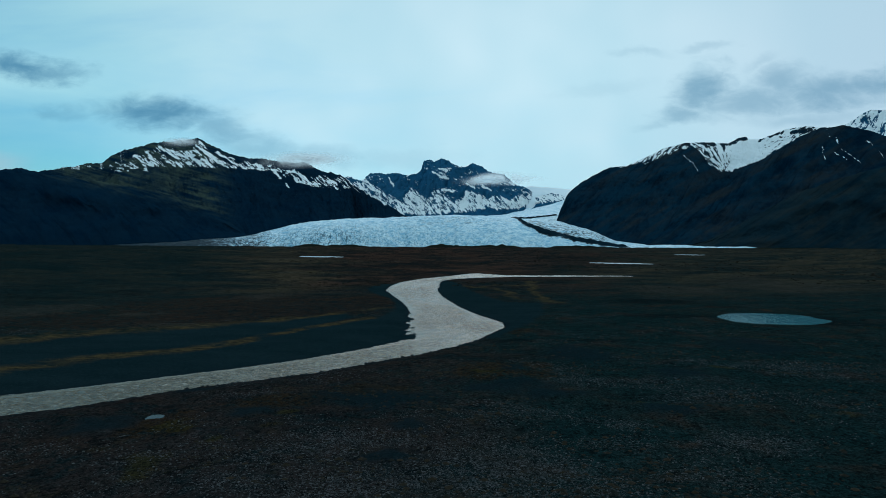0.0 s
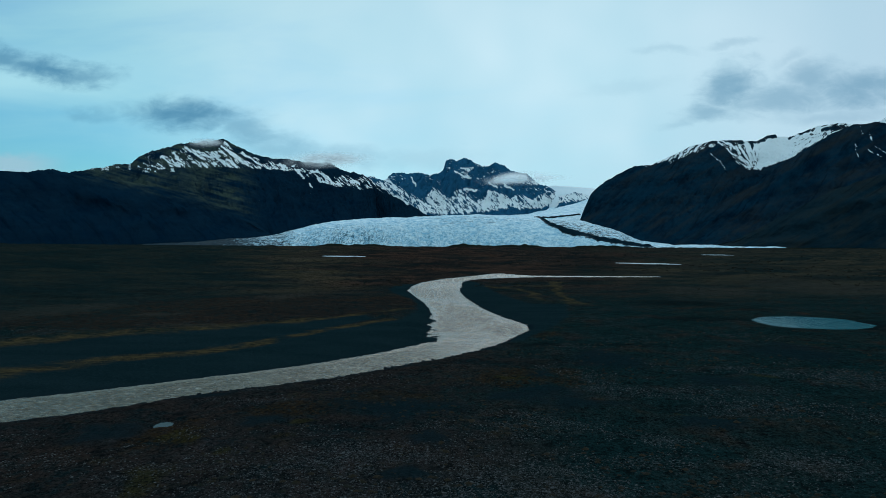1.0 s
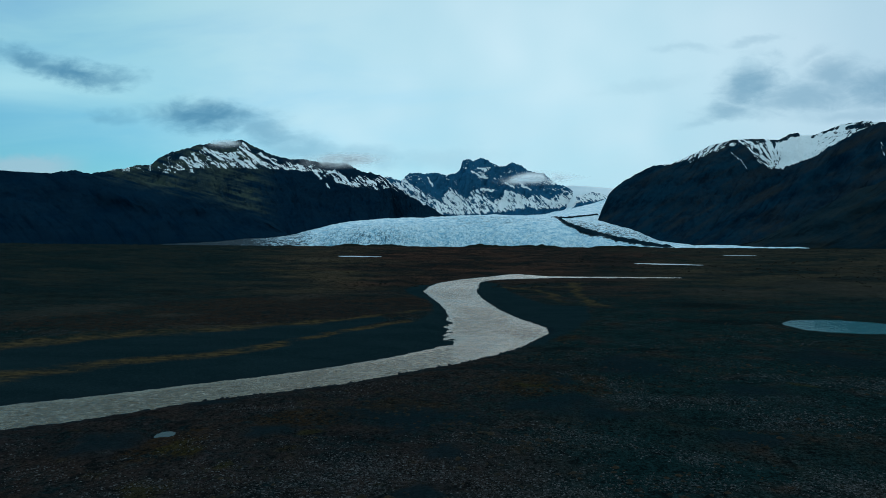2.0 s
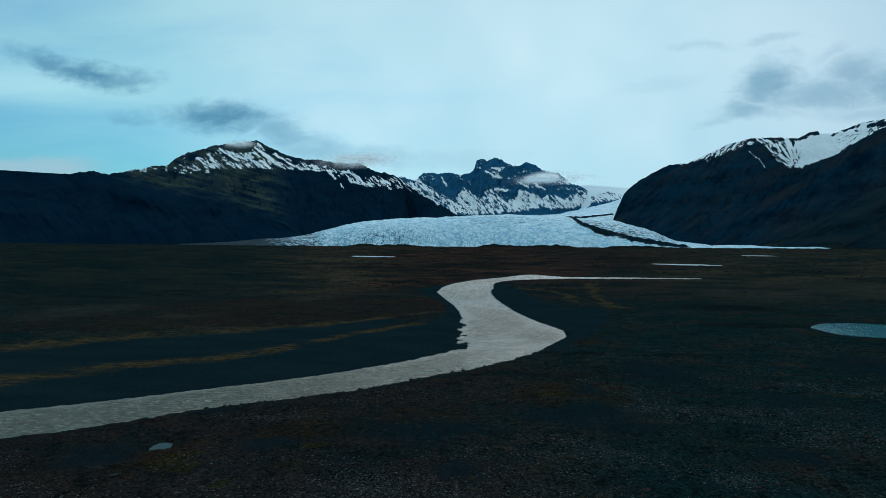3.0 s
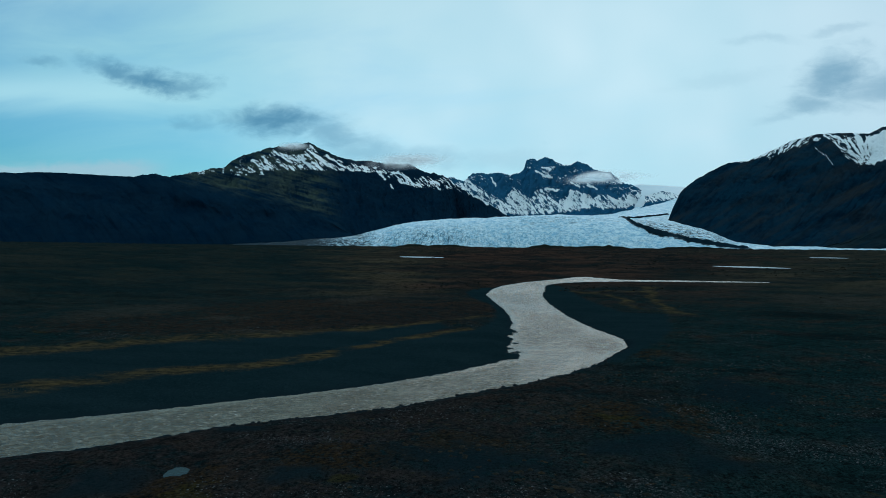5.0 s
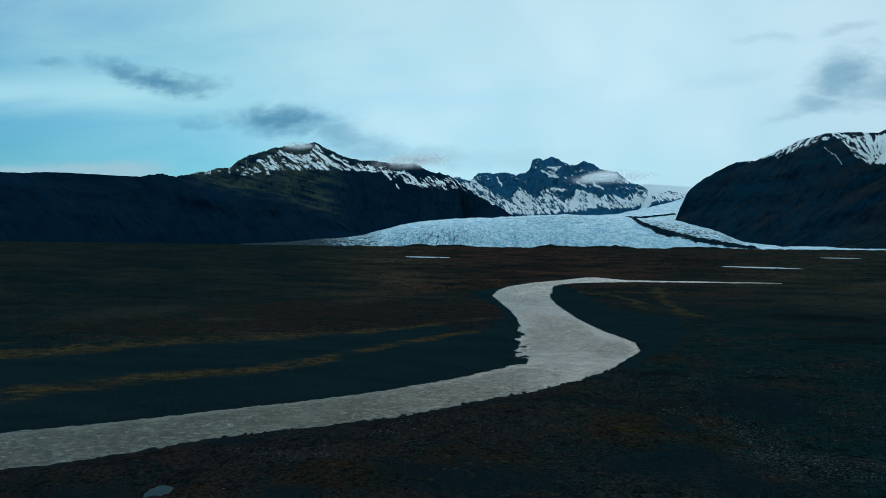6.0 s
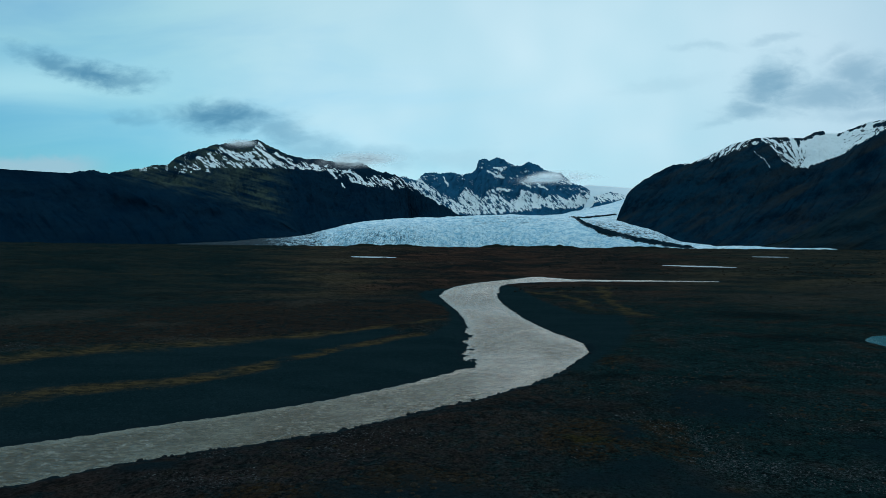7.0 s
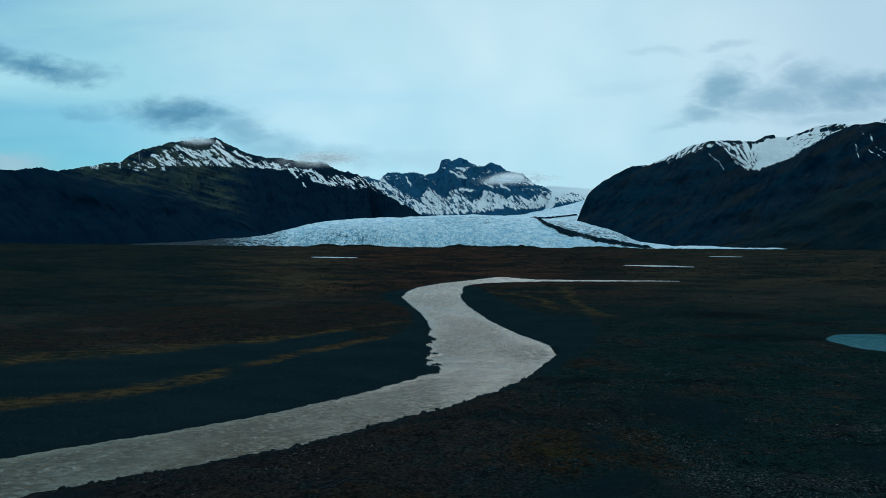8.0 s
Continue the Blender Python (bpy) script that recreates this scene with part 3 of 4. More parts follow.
def ground_height(x, y, d=None):
    """The ground and its distance from the river."""
    d = river_edge(x, y) if d is None else d
    r = np.hypot(x, y)
    relief = 0.8 * fbm(x / 34, y / 26, 21, 4) + 0.22 * fbm(x / 6, y / 6, 25, 3)
    relief = relief * (1 + smooth(r, 300, 900) * 2.2)
    bars = np.minimum(np.minimum(signed(x, y, BAR_NEAR), signed(x, y, BAR_BACK)), signed(x, y, BAR_EAST))
    relief = relief * (0.15 + 0.85 * smooth(bars, -3, 9)) + 0.5 * smooth(bars, -3, 9)
    relief = np.maximum(relief, 0.10)
    reach = 9 + 70 * smooth(r, 400, 480) * smooth(x, 5, 30)
    drop, near = river_drop(x, y), np.abs(d) < 12
    cut = np.zeros(x.shape, bool)
    cut[near] = from_line(x[near], y[near], CUT_BANK) < np.minimum(from_line(x[near], y[near], NORTH_BANK), from_line(x[near], y[near], EAST_BANK))
    shelving = np.clip(d, -8, 0.4 + drop / 0.16) * 0.16 - drop
    steep = np.maximum(np.clip(d, -8, 0) * 1.5, -drop - 1.0) + np.clip(d, 0, 1.6) * 0.16
    z = relief * np.clip(d / reach, 0, 1) ** 1.3 + np.where(cut, steep, shelving)
    z = z + 0.55 * patches(x, y, SAND_MOUNDS) * smooth(d, 1, 6)
    # ridges of old moraine at the foot of the ice
    b = np.degrees(np.arctan2(x, np.maximum(y, 1.0)))
    low = 0.25 + 0.75 * smooth(b, -17, -11) * smooth(b, 17, 9)
    hills = low * np.exp(-(((r - 2480 - 60 * fbm(x / 300, y / 300, 33, 2)) / 95) ** 2)) * (3 + 13 * np.maximum(fbm(x / 130, y / 400, 31, 4), -0.15))
    z = z + hills
    for pond in PONDS:
        e = pond_edge(x, y, pond)
        rim = 0.14 if pond[5] == "tarn" else min(pond[2], 6) * 0.25
        z = np.where(e < 6, np.minimum(z, np.where(e < 1, (e - 1) * 1.5, (e - 1) * rim)), z)
    return plain(x, y) + z, d, bars


def polar(radii, bearings, cx=0.0, cy=0.0):
    r, b = np.meshgrid(np.asarray(radii), np.radians(np.asarray(bearings)), indexing="ij")
    return cx + r * np.sin(b), cy + r * np.cos(b)


BEARINGS = np.r_[np.arange(-54, 44, 0.12), np.arange(44, 306, 3.0)]
RADII = np.r_[1.0, 12, 25, 36, np.geomspace(45, 560, 345), np.geomspace(566, 4950, 175)]
gx, gy = polar(RADII, BEARINGS)
gz, gd, gbar = ground_height(gx, gy)
gr = np.hypot(gx, gy)
def straw(x, y):
    """How near a point lies to the strips of dry grass, 1 on them."""
    wx, wy = x + 3.5 * fbm(x / 16, y / 16, 44, 3), y + 3.5 * fbm(x / 16, y / 16, 48, 3)
    wide = 3.0 + 5.0 * smooth(-x, 50, 112) + 1.0 * fbm(x / 30, y / 30, 46, 2)
    a = np.exp(-((from_line(wx, wy, STRAW_A) / wide) ** 2))
    for streak in HEATH_STREAKS:
        a = np.maximum(a, 0.85 * np.exp(-((from_line(wx, wy, streak) / 3.4) ** 2)))
    return np.maximum(a, 0.8 * np.exp(-((from_line(wx, wy, STRAW_B) / (1.15 * wide)) ** 2)))


grass = straw(gx, gy) * (0.95 + 0.6 * fbm(gx / 9, gy / 7, 41, 4))
far = smooth(gr + 60 * fbm(gx / 120, gy / 120, 45, 3), 300, 560)
bearing = np.degrees(np.arctan2(gx, np.maximum(gy, 1)))
east = smooth(np.abs(bearing - 2 + 6 * fbm(gx / 150, gy / 150, 47, 3)), 8, 20)
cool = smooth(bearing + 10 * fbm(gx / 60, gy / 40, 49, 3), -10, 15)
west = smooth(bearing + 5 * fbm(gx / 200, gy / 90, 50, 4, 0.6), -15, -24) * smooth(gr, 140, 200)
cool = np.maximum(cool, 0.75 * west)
umber = smooth(bearing + 8 * fbm(gx / 50, gy / 35, 52, 3), 12, -8) * smooth(gr, 260, 150)
moraine = np.exp(-(((gr - 2480) / 160) ** 2)) + smooth(gr, 2500, 2600)
wet = smooth(gd, 3.2, 0.3) * (gr < 700)
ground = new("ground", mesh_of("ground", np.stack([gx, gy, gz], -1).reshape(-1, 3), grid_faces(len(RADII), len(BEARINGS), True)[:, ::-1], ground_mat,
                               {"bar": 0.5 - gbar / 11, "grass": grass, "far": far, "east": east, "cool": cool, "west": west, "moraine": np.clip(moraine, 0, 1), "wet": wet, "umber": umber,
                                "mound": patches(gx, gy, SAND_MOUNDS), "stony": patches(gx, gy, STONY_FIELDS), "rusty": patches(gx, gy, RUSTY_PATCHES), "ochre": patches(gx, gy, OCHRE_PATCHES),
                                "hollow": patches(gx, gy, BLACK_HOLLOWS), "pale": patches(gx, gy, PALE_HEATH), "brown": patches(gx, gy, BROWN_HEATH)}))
tagged(ground, "dark stony outwash plain with rusty heath and gravel bars", "ground", kind="structure")

# the river: a sheet a little wider than its channel, with standing waves on the near reach
def water_sheet(radii, bearings):
    x, y = polar(radii, bearings)
    d = river_edge(x, y)
    faces = grid_faces(len(radii), len(bearings))[:, ::-1]
    faces = faces[(d < 2.5).ravel()[faces].any(1)]
    used, faces = np.unique(faces, return_inverse=True)
    x, y, d = x.ravel()[used], y.ravel()[used], d.ravel()[used]
    u, v = 0.82 * x + 0.57 * y, -0.57 * x + 0.82 * y
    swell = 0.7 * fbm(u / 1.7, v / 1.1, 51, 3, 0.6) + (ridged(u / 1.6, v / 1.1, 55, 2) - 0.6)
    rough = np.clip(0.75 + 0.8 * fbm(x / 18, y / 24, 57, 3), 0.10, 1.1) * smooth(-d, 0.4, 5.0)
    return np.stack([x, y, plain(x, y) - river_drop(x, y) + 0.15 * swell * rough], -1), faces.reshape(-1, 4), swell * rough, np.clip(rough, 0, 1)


near_v, near_f, near_s, near_b = water_sheet(np.arange(95, 345, 0.42), np.arange(-56, 11, 0.11))
far_v, far_f, far_s, far_b = water_sheet(np.geomspace(344.8, 620, 170), np.arange(-12, 24, 0.12))
side_v, side_f, side_s, side_b = water_sheet(np.geomspace(95, 345, 120), np.arange(-116, -55.9, 0.5))
faces = np.concatenate([near_f, far_f + len(near_v), side_f + len(near_v) + len(far_v)])
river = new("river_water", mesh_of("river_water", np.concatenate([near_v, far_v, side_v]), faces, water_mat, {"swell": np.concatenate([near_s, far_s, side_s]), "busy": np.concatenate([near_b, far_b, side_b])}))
tagged(river, "silty grey-beige glacial river winding over the plain", "river", kind="structure")

for pond in PONDS:
    px, py = polar(np.linspace(0.01, 1.25, 16) , np.arange(0, 360, 6))
    c, s = math.cos(radians(pond[4])), math.sin(radians(pond[4]))
    x, y = pond[0] + px * pond[2] * c - py * pond[3] * s, pond[1] + px * pond[2] * s + py * pond[3] * c
    ob = new("pond_water", mesh_of("pond_water", np.stack([x, y, plain(x, y) - 0.02], -1).reshape(-1, 3), grid_faces(16, 60, True)[:, ::-1], {"tarn": tarn_mat, "puddle": puddle_mat, "pond": pond_mat}[pond[5]]))
    tagged(ob, {"pond": "still round pond reflecting the blue-grey sky", "puddle": "small pale puddle in the dark gravel", "tarn": "thin pale meltwater tarn on the far plain"}[pond[5]],
           "pond", kind="structure")

# ---------------------------------------------------------------- the glacier
ICE_FRONT = [(-28.6, 54), (-22.1, 46), (-17.9, 50), (-14.9, 42), (-9.8, 34), (-4.5, 36), (0.9, 33), (11.5, 30), (15.8, 31), (18.9, 30), (24, 31), (27.8, 30)]
ICE_MID = [(-28.6, 57), (-24.4, 69), (-22.1, 79), (-18.8, 92), (-17.4, 105), (-15.9, 124), (-13.9, 152), (-11.8, 168), (-9.8, 177), (-4.5, 190),
           (0.9, 197), (6.2, 177), (9.4, 158), (11.5, 139), (14.0, 108), (16.0, 60), (18.9, 40), (23.0, 38), (26.5, 37), (27.8, 33)]
ICE_BACK = [(-28.6, 76), (-9.8, 262), (0.9, 297), (5.2, 302), (7.3, 325), (9.4, 365), (11.5, 404), (14.5, 418), (27.8, 50)]
MORAINE = [(16.9, 2712), (15.3, 2715), (13.9, 2714), (11.9, 2727), (9.5, 2772), (7.8, 2828), (6.8, 2960), (6.5, 3200), (7.3, 3480), (10.7, 3780)]


def by_bearing(b, knots):
    return np.interp(b, [k[0] for k in knots], [k[1] for k in knots])


def ice_height(b, r):
    front, mid, back = by_bearing(b, ICE_FRONT), by_bearing(b, ICE_MID), by_bearing(b, ICE_BACK)
    s = np.clip((r - 2640) / 360, 0, 1)
    low = front - 14 + (mid - front + 14) * (1 - (1 - s) ** 2.3)
    return np.where(r < 3000, low, mid + (back - mid) * np.clip((r - 3000) / 1600, 0, 1.2) ** 1.5)


ib = np.arange(-28.6, 27.8, 0.075)
ir = np.r_[np.linspace(2600, 3010, 130), np.geomspace(3018, 4780, 110)]
ir2, ib2 = np.meshgrid(ir, ib, indexing="ij")
front_wave = 38 * fbm(ib2 / 1.6, 0 * ib2, 61, 4)
ix, iy = ir2 * np.sin(np.radians(ib2)), ir2 * np.cos(np.radians(ib2))
iz = ice_height(ib2, ir2 - front_wave * np.clip((3000 - ir2) / 400, 0, 1))
mr = from_line(ix, iy, [(r * math.sin(radians(b)), r * math.cos(radians(b))) for b, r in MORAINE])
width = 9 + 9 * np.clip((3050 - ir2) / 300, 0, 1)
dirt = np.exp(-((mr / width) ** 2))
east = smooth(ib2 - np.interp(ir2, [2700, 2720, 2727, 2772, 2828, 2960], [17, 13.9, 11.9, 9.5, 7.8, 6.8]), 0.1, 0.6) * smooth(ir2, 3600, 3300)
tail = smooth(ib2, -13.5, -17.5)
steep = smooth(ir2, 2880, 2690) * smooth(ib2, -30, -14) * smooth(ib2, 14, -4)
side = smooth(ib2, -13, -22)
iz += 3.2 * fbm(ix / 60, iy / 90, 63, 5, 0.6) + (3.0 + 6.0 * steep) * (ridged(ix / 26, iy / 60, 65, 4) - 0.6) + 7 * dirt - 3.0
hollow = np.exp(-(((ib2 - 1.6 + 1.5 * fbm(ix / 150, iy / 60, 67, 3)) / 4.2) ** 2 + ((ir2 - 2862) / 52) ** 2))
attrs = {"dirt": np.clip(dirt * 1.15 + 0.50 * tail + 0.34 * smooth(ib2, -18, -23) + (0.16 + 0.30 * smooth(ir2, 3200, 2800)) * east * (1 - 0.85 * smooth(ib2, 14.5, 17.5)), 0, 1), "crack": np.clip(0.20 + 0.75 * steep + 0.5 * smooth(ib2, -8, -14) * smooth(ir2, 3000, 2750) + 0.7 * side + 0.8 * hollow, 0, 1), "crevasse": np.clip(steep * (0.25 + 0.75 * smooth(ib2, -5, -11)) * smooth(ib2, 8, -8) + 0.5 * side + 0.25 * hollow, 0, 1), "dusty": np.clip(0.20 + 0.80 * east * (1 - 0.8 * smooth(ib2, 14.5, 17.5)) + 0.5 * side + 0.85 * hollow, 0, 1)}
glacier = new("glacier", mesh_of("glacier", np.stack([ix, iy, iz], -1).reshape(-1, 3), grid_faces(len(ir), len(ib))[:, ::-1], ice_mat, attrs))
tagged(glacier, "pale blue crevassed glacier tongue with a dark medial moraine", "glacier")

mk = np.array([(r * math.sin(radians(b)), r * math.cos(radians(b))) for b, r in MORAINE])
run = np.r_[0, np.cumsum(np.hypot(*np.diff(mk, axis=0).T))]
ms = np.arange(0, run[-1], 4.0)
mx, my = (np.interp(ms, run, mk[:, k]) for k in (0, 1))
for _ in range(14):
    mx[1:-1], my[1:-1] = (mx[:-2] + mx[1:-1] + mx[2:]) / 3, (my[:-2] + my[1:-1] + my[2:]) / 3
tx, ty = np.gradient(mx), np.gradient(my)
tn = np.hypot(tx, ty)
across = np.linspace(-1, 1, 15)[:, None]
half = (7.5 + 5.5 * np.clip((3050 - np.hypot(mx, my)) / 300, 0, 1)) * (1 + 0.35 * fbm(ms / 40, 0 * ms, 68, 3)) * np.clip(np.minimum(ms, ms[-1] - ms) / 60, 0.05, 1)
ox, oy = mx - across * half * ty / tn, my + across * half * tx / tn
orr, ob_ = np.hypot(ox, oy), np.degrees(np.arctan2(ox, oy))
oz = ice_height(ob_, orr) + 11 * (1 - np.abs(across) ** 1.6) - 2.5 + 2.5 * fbm(ox / 14, oy / 14, 69, 3)
band = new("medial_moraine", mesh_of("medial_moraine", np.stack([ox, oy, oz], -1).reshape(-1, 3), grid_faces(15, len(ms)), debris_mat))
band.parent = glacier
tagged(band, "dark ridge of rock debris")


# ---------------------------------------------------------------- mountains
def line(b, *knots):
    return np.interp(b, [k[0] for k in knots], [k[1] for k in knots])


def runs(u, v, lean, wide, seed, octaves=4, gain=0.62, long=4.5):
    """Stripes of snow and rock down a flank, leaning by lean."""
    wu, wv = u + 0.5 * wide * fbm(u / (3 * wide), v / (3 * wide), seed + 40, 2), v + 0.5 * wide * fbm(u / (3 * wide), v / (3 * wide), seed + 44, 2)
    return fbm((wu + lean * wv) / wide, (wv - lean * wu) / (wide * long), seed, octaves, gain)


def strokes(u, v, lines, wide):
    """1 on short snow-filled runnels with torn edges."""
    wu, wv = u + 1.6 * fbm(u / 5, v / 5, 231, 3), v + 1.6 * fbm(u / 5, v / 5, 235, 3)
    best = 0 * u
    for knots in lines:
        best = np.maximum(best, np.exp(-((from_line(wu, wv, knots) / wide) ** 2)))
    return best


def west_moss(u, v):
    """Moss in slanting bands on the shoulder below the western crest. u, v: across and up, in thousandths of the distance."""
    low = line(u, *MOSS_LOW)
    bands = 0.55 + 0.75 * fbm((v + 0.28 * u) / 3.2, u / 60, 221, 4, 0.6) + 0.4 * fbm(u / 30, v / 12, 223, 3)
    return np.clip(0.05 + 1.1 * bands * smooth(v, low - 16, low + 14) * smooth(u, -335, -395) * smooth(u, -690, -620), 0, 1.2)


def faint_moss(u, v):
    return np.clip(0.30 + 0.5 * fbm((v - 0.55 * u) / 9, u / 90, 225, 4, 0.6), 0, 1)


def bare(u, v, z, rib):
    return 0 * z - 2


def left_snow(u, v, z, rib):
    low, top = line(u, *WEST_LOW), line(u, *WEST_TOP)
    amount = line(u, (-570, -0.6), (-520, -0.15), (-490, 0.16), (-400, 0.24), (-330, 0.24), (-300, 0.30), (-270, 0.15), (-235, -0.05), (-200, 0.12), (-150, 0.15), (-134, -0.2), (-120, -1.5))
    inside = np.minimum(np.clip((v - low) / 2.0, -3, 0.25), np.clip((top + 2.5 * fbm(u / 7, 0 * u, 211, 3) - v) / 4.0, -3, 0.25))
    streak = 0.80 * runs(u, v, 1.3, 2.2, 205, 4, 0.62, 7) + 0.75 * runs(u, v, 1.1, 6.0, 207, 3, 0.6, 6) + 0.40 * fbm(u / 9, v / 3.0, 209, 4, 0.6)
    dots = 0.8 * smooth(fbm(u / 6, v / 2.5, 213, 3), 0.35, 0.6) * smooth(v, 128, 133) * smooth(v, 141, 138) * smooth(u, -590, -560) * smooth(u, -450, -480)
    tongues = strokes(u, v, WEST_TONGUES, 3.0)
    crest = 0.55 * smooth(fbm(u / 9, 0 * u, 215, 3), 0.1, 0.4) * smooth(u, -690, -600) * smooth(u, -500, -560) * smooth(v, 132, 137)
    return np.maximum(np.maximum(amount + 0.9 * streak + inside, -0.9 + 1.75 * tongues + 0.45 * streak), np.maximum(dots, crest + 0 * v))


def centre_snow(u, v, z, rib):
    low, top = line(u, *PEAK_LOW), line(u + 1.5 * fbm(v / 6, u / 9, 317, 2), *PEAK_TOP)
    apron = np.minimum(np.clip((v - low) / 4.0, -3, 0.35), np.clip((top - v) / 5.0, -2.2, 0.35))
    streak = 0.85 * runs(u, v, 1.0, 1.9, 305) + 0.60 * runs(u, v, 0.8, 6.0, 307, 3)
    ledges = 0.75 * fbm(u / 4.5, (v + 0.35 * u) / 1.6, 309, 4, 0.64) + 0.40 * fbm(u / 22, v / 9, 311, 3)
    fields = strokes(u, v, PEAK_FIELDS, 3.2)
    upper = -0.18 + ledges + 0.55 * smooth(u, 85, 130) + 0.30 * (0.6 - rib) - 1.2 * smooth(v, low + 1, low - 4)
    return np.maximum(np.maximum(0.34 + 1.0 * streak + apron, upper), -0.8 + 1.8 * fields + 0.3 * streak)


def right_snow(u, v, z, rib):
    low = line(u, *BOWL_LOW)
    theta, far = np.arctan2(u - 471, v - 120), np.hypot(u - 471, v - 120)
    fan = fbm(theta * 24 + 0.8 * fbm(u / 9, v / 9, 417, 2), far / 15, 405, 3, 0.6)
    west = runs(u, v, -0.95, 2.2, 407)
    rim = runs(u, v, -1.6, 3.2, 409, 3)
    in_fan = smooth(u, 398, 415) * smooth(u, 486, 462)
    streak = west * (1.15 * smooth(u, 415, 400)) + fan * 1.25 * in_fan + rim * 0.75 * smooth(u, 500, 555) + 0.12 * fbm(u / 10, v / 4, 411, 3)
    amount = line(u, (290, 0.35), (340, 0.45), (395, 0.48), (420, 0.42), (455, 0.50), (485, 0.85), (545, 0.85), (575, 0.65), (600, 0.45), (640, 0.35), (700, 0.3))
    inside = np.clip((v - low + 2.5 * fbm(u / 6, v / 30, 413, 2)) / 4.0, -3, 0.20)
    lips = 1.3 * strokes(u, v, BOWL_LIPS, 3.0) * (0.8 + 0.8 * fbm(u / 8, v / 4, 415, 3))
    return np.maximum(amount + streak + inside - lips, -0.9 + 1.7 * strokes(u, v, [[(400, 151), (413, 141), (424, 125)]], 1.1))


def thin_streaks(u, v, z, rib):
    flecks = 0.95 * smooth(fbm((u + 0.8 * v) / 4, v / 9, 505, 3), 0.40, 0.62) * smooth(v, 128, 150) * smooth(u, 610, 640) * smooth(v - 0.12 * u, 135, 105)
    return -0.9 + 1.65 * strokes(u, v, RUNNELS, 1.1) + flecks + 0.25 * fbm(u / 3, v / 6, 507, 2)


def peak_snow(u, v, z, rib):
    return 0.72 + 0.9 * runs(u, v, -0.6, 3.5, 605) + 0.4 * (0.55 - rib)


def massif(name, label, crest, foot, mat, snow, step=4.5, rows=150, power=1.0, jag=5.0, gully=26.0, spread=95.0, seed=1, depth=170.0, slant=0.0, shear=0.0, moss=faint_moss, whole=None):
    """A mountain: flanks fall from a crest line to a foot line, cut by gullies. snow(across, up, height, rib) gives the snow's share."""
    crest = np.array(crest, float)
    along = np.r_[0, np.cumsum(np.hypot(*np.diff(crest[:, :2], axis=0).T))]
    s = np.arange(0, along[-1], step)
    cx, cy, cz = (np.interp(s, along, crest[:, k]) for k in range(3))
    cz = cz + jag * fbm(s / 42, 0 * s, seed, 5, 0.62)
    b, cr = np.degrees(np.arctan2(cx, cy)), np.hypot(cx, cy)
    fr, fz = (np.interp(b, [f[0] for f in foot], [f[k] for f in foot]) for k in (1, 2))
    v = np.linspace(0, 1, rows)[:, None]
    r = fr + (cr - fr) * v
    warp = 0.35 * fbm(s[None] / 260 + 0 * v, v * 3, seed + 3, 3)
    lean = slant * v
    rib = ridged(s[None] / spread + lean + warp, v * 0.9 + 0 * s[None], seed + 7, 4)
    spur = ridged(s[None] / (spread * 3.1) + 0.45 * lean + 0.5 * warp, v * 0.5 + 0 * s[None], seed + 9, 2)
    small = fbm(s[None] / 28, r / 40, seed + 11, 4, 0.6)
    span = np.maximum(cz - fz, 4.0)
    calm = np.clip(v * (1 - v) * 4, 0, 1) ** 0.7
    z = fz + span * v**power + calm * ((gully * (rib - 0.62) + 1.5 * gully * (spur - 0.62)) * np.minimum(span / 260, 1.2) + 0.22 * gully * small * np.minimum(span / 200, 1))
    terrace = np.sin(z / 21 + 2.2 * fbm(s[None] / 300, v * 2, seed + 13, 2))
    r = r - calm * (9 * terrace + 22 * (rib - 0.6) + 60 * (spur - 0.6))
    shape = np.clip(0.5 * rib + 0.5 * spur + 0.12 * small, 0, 1)
    flow = s[None] + shear * v
    drop = v * np.maximum(cr - fr, span)
    ahead = r * np.cos(np.radians(b))[None]
    us, vs = 1000 * np.tan(np.radians(b))[None] + 0 * z, 1000 * (z - 30) / ahead
    white, heath = snow(us, vs, z, rib), moss(us, vs)
    back_r = np.minimum(cr + np.array([[0.35], [1.0]]) * depth, 4960)
    back_z = cz - (cz - 20) * np.array([[0.4], [1.0]])
    r, z = np.concatenate([r, back_r]), np.concatenate([z, back_z])
    white, shape, flow, drop, heath = (np.concatenate([w, w[-1:], w[-1:]]) for w in (white, shape, flow, drop, heath))
    bb = np.radians(b)[None]
    verts = np.stack([r * np.sin(bb), r * np.cos(bb), z], -1).reshape(-1, 3)
    ob = new(name, mesh_of(name, verts, grid_faces(rows + 2, len(s))[:, ::-1], mat, {"snow": np.clip(0.5 + 0.5 * (white - 0.5), 0, 1), "rib": shape, "flow": flow, "drop": drop, "moss": heath}))
    if whole:
        ob.parent = whole
        return tagged(ob, label)
    return tagged(ob, label, "mountain")


# borders of the snow: across and up, in thousandths of the distance from the origin
MOSS_LOW = [(-677, 131), (-612, 121), (-546, 105), (-472, 88), (-387, 66), (-341, 40)]
WEST_LOW = [(-561, 138), (-528, 139), (-496, 140), (-464, 139), (-412, 138), (-361, 136), (-304, 133), (-284, 129), (-270, 118), (-255, 116), (-216, 104), (-201, 103), (-172, 97), (-149, 102), (-133, 89)]
WEST_TOP = [(-561, 144), (-528, 146), (-506, 161), (-486, 167), (-464, 172), (-443, 166), (-417, 165), (-401, 181), (-385, 163), (-361, 157), (-340, 150), (-309, 141), (-279, 139), (-260, 131), (-240, 131), (-216, 116), (-201, 123), (-187, 115), (-163, 122), (-133, 115)]
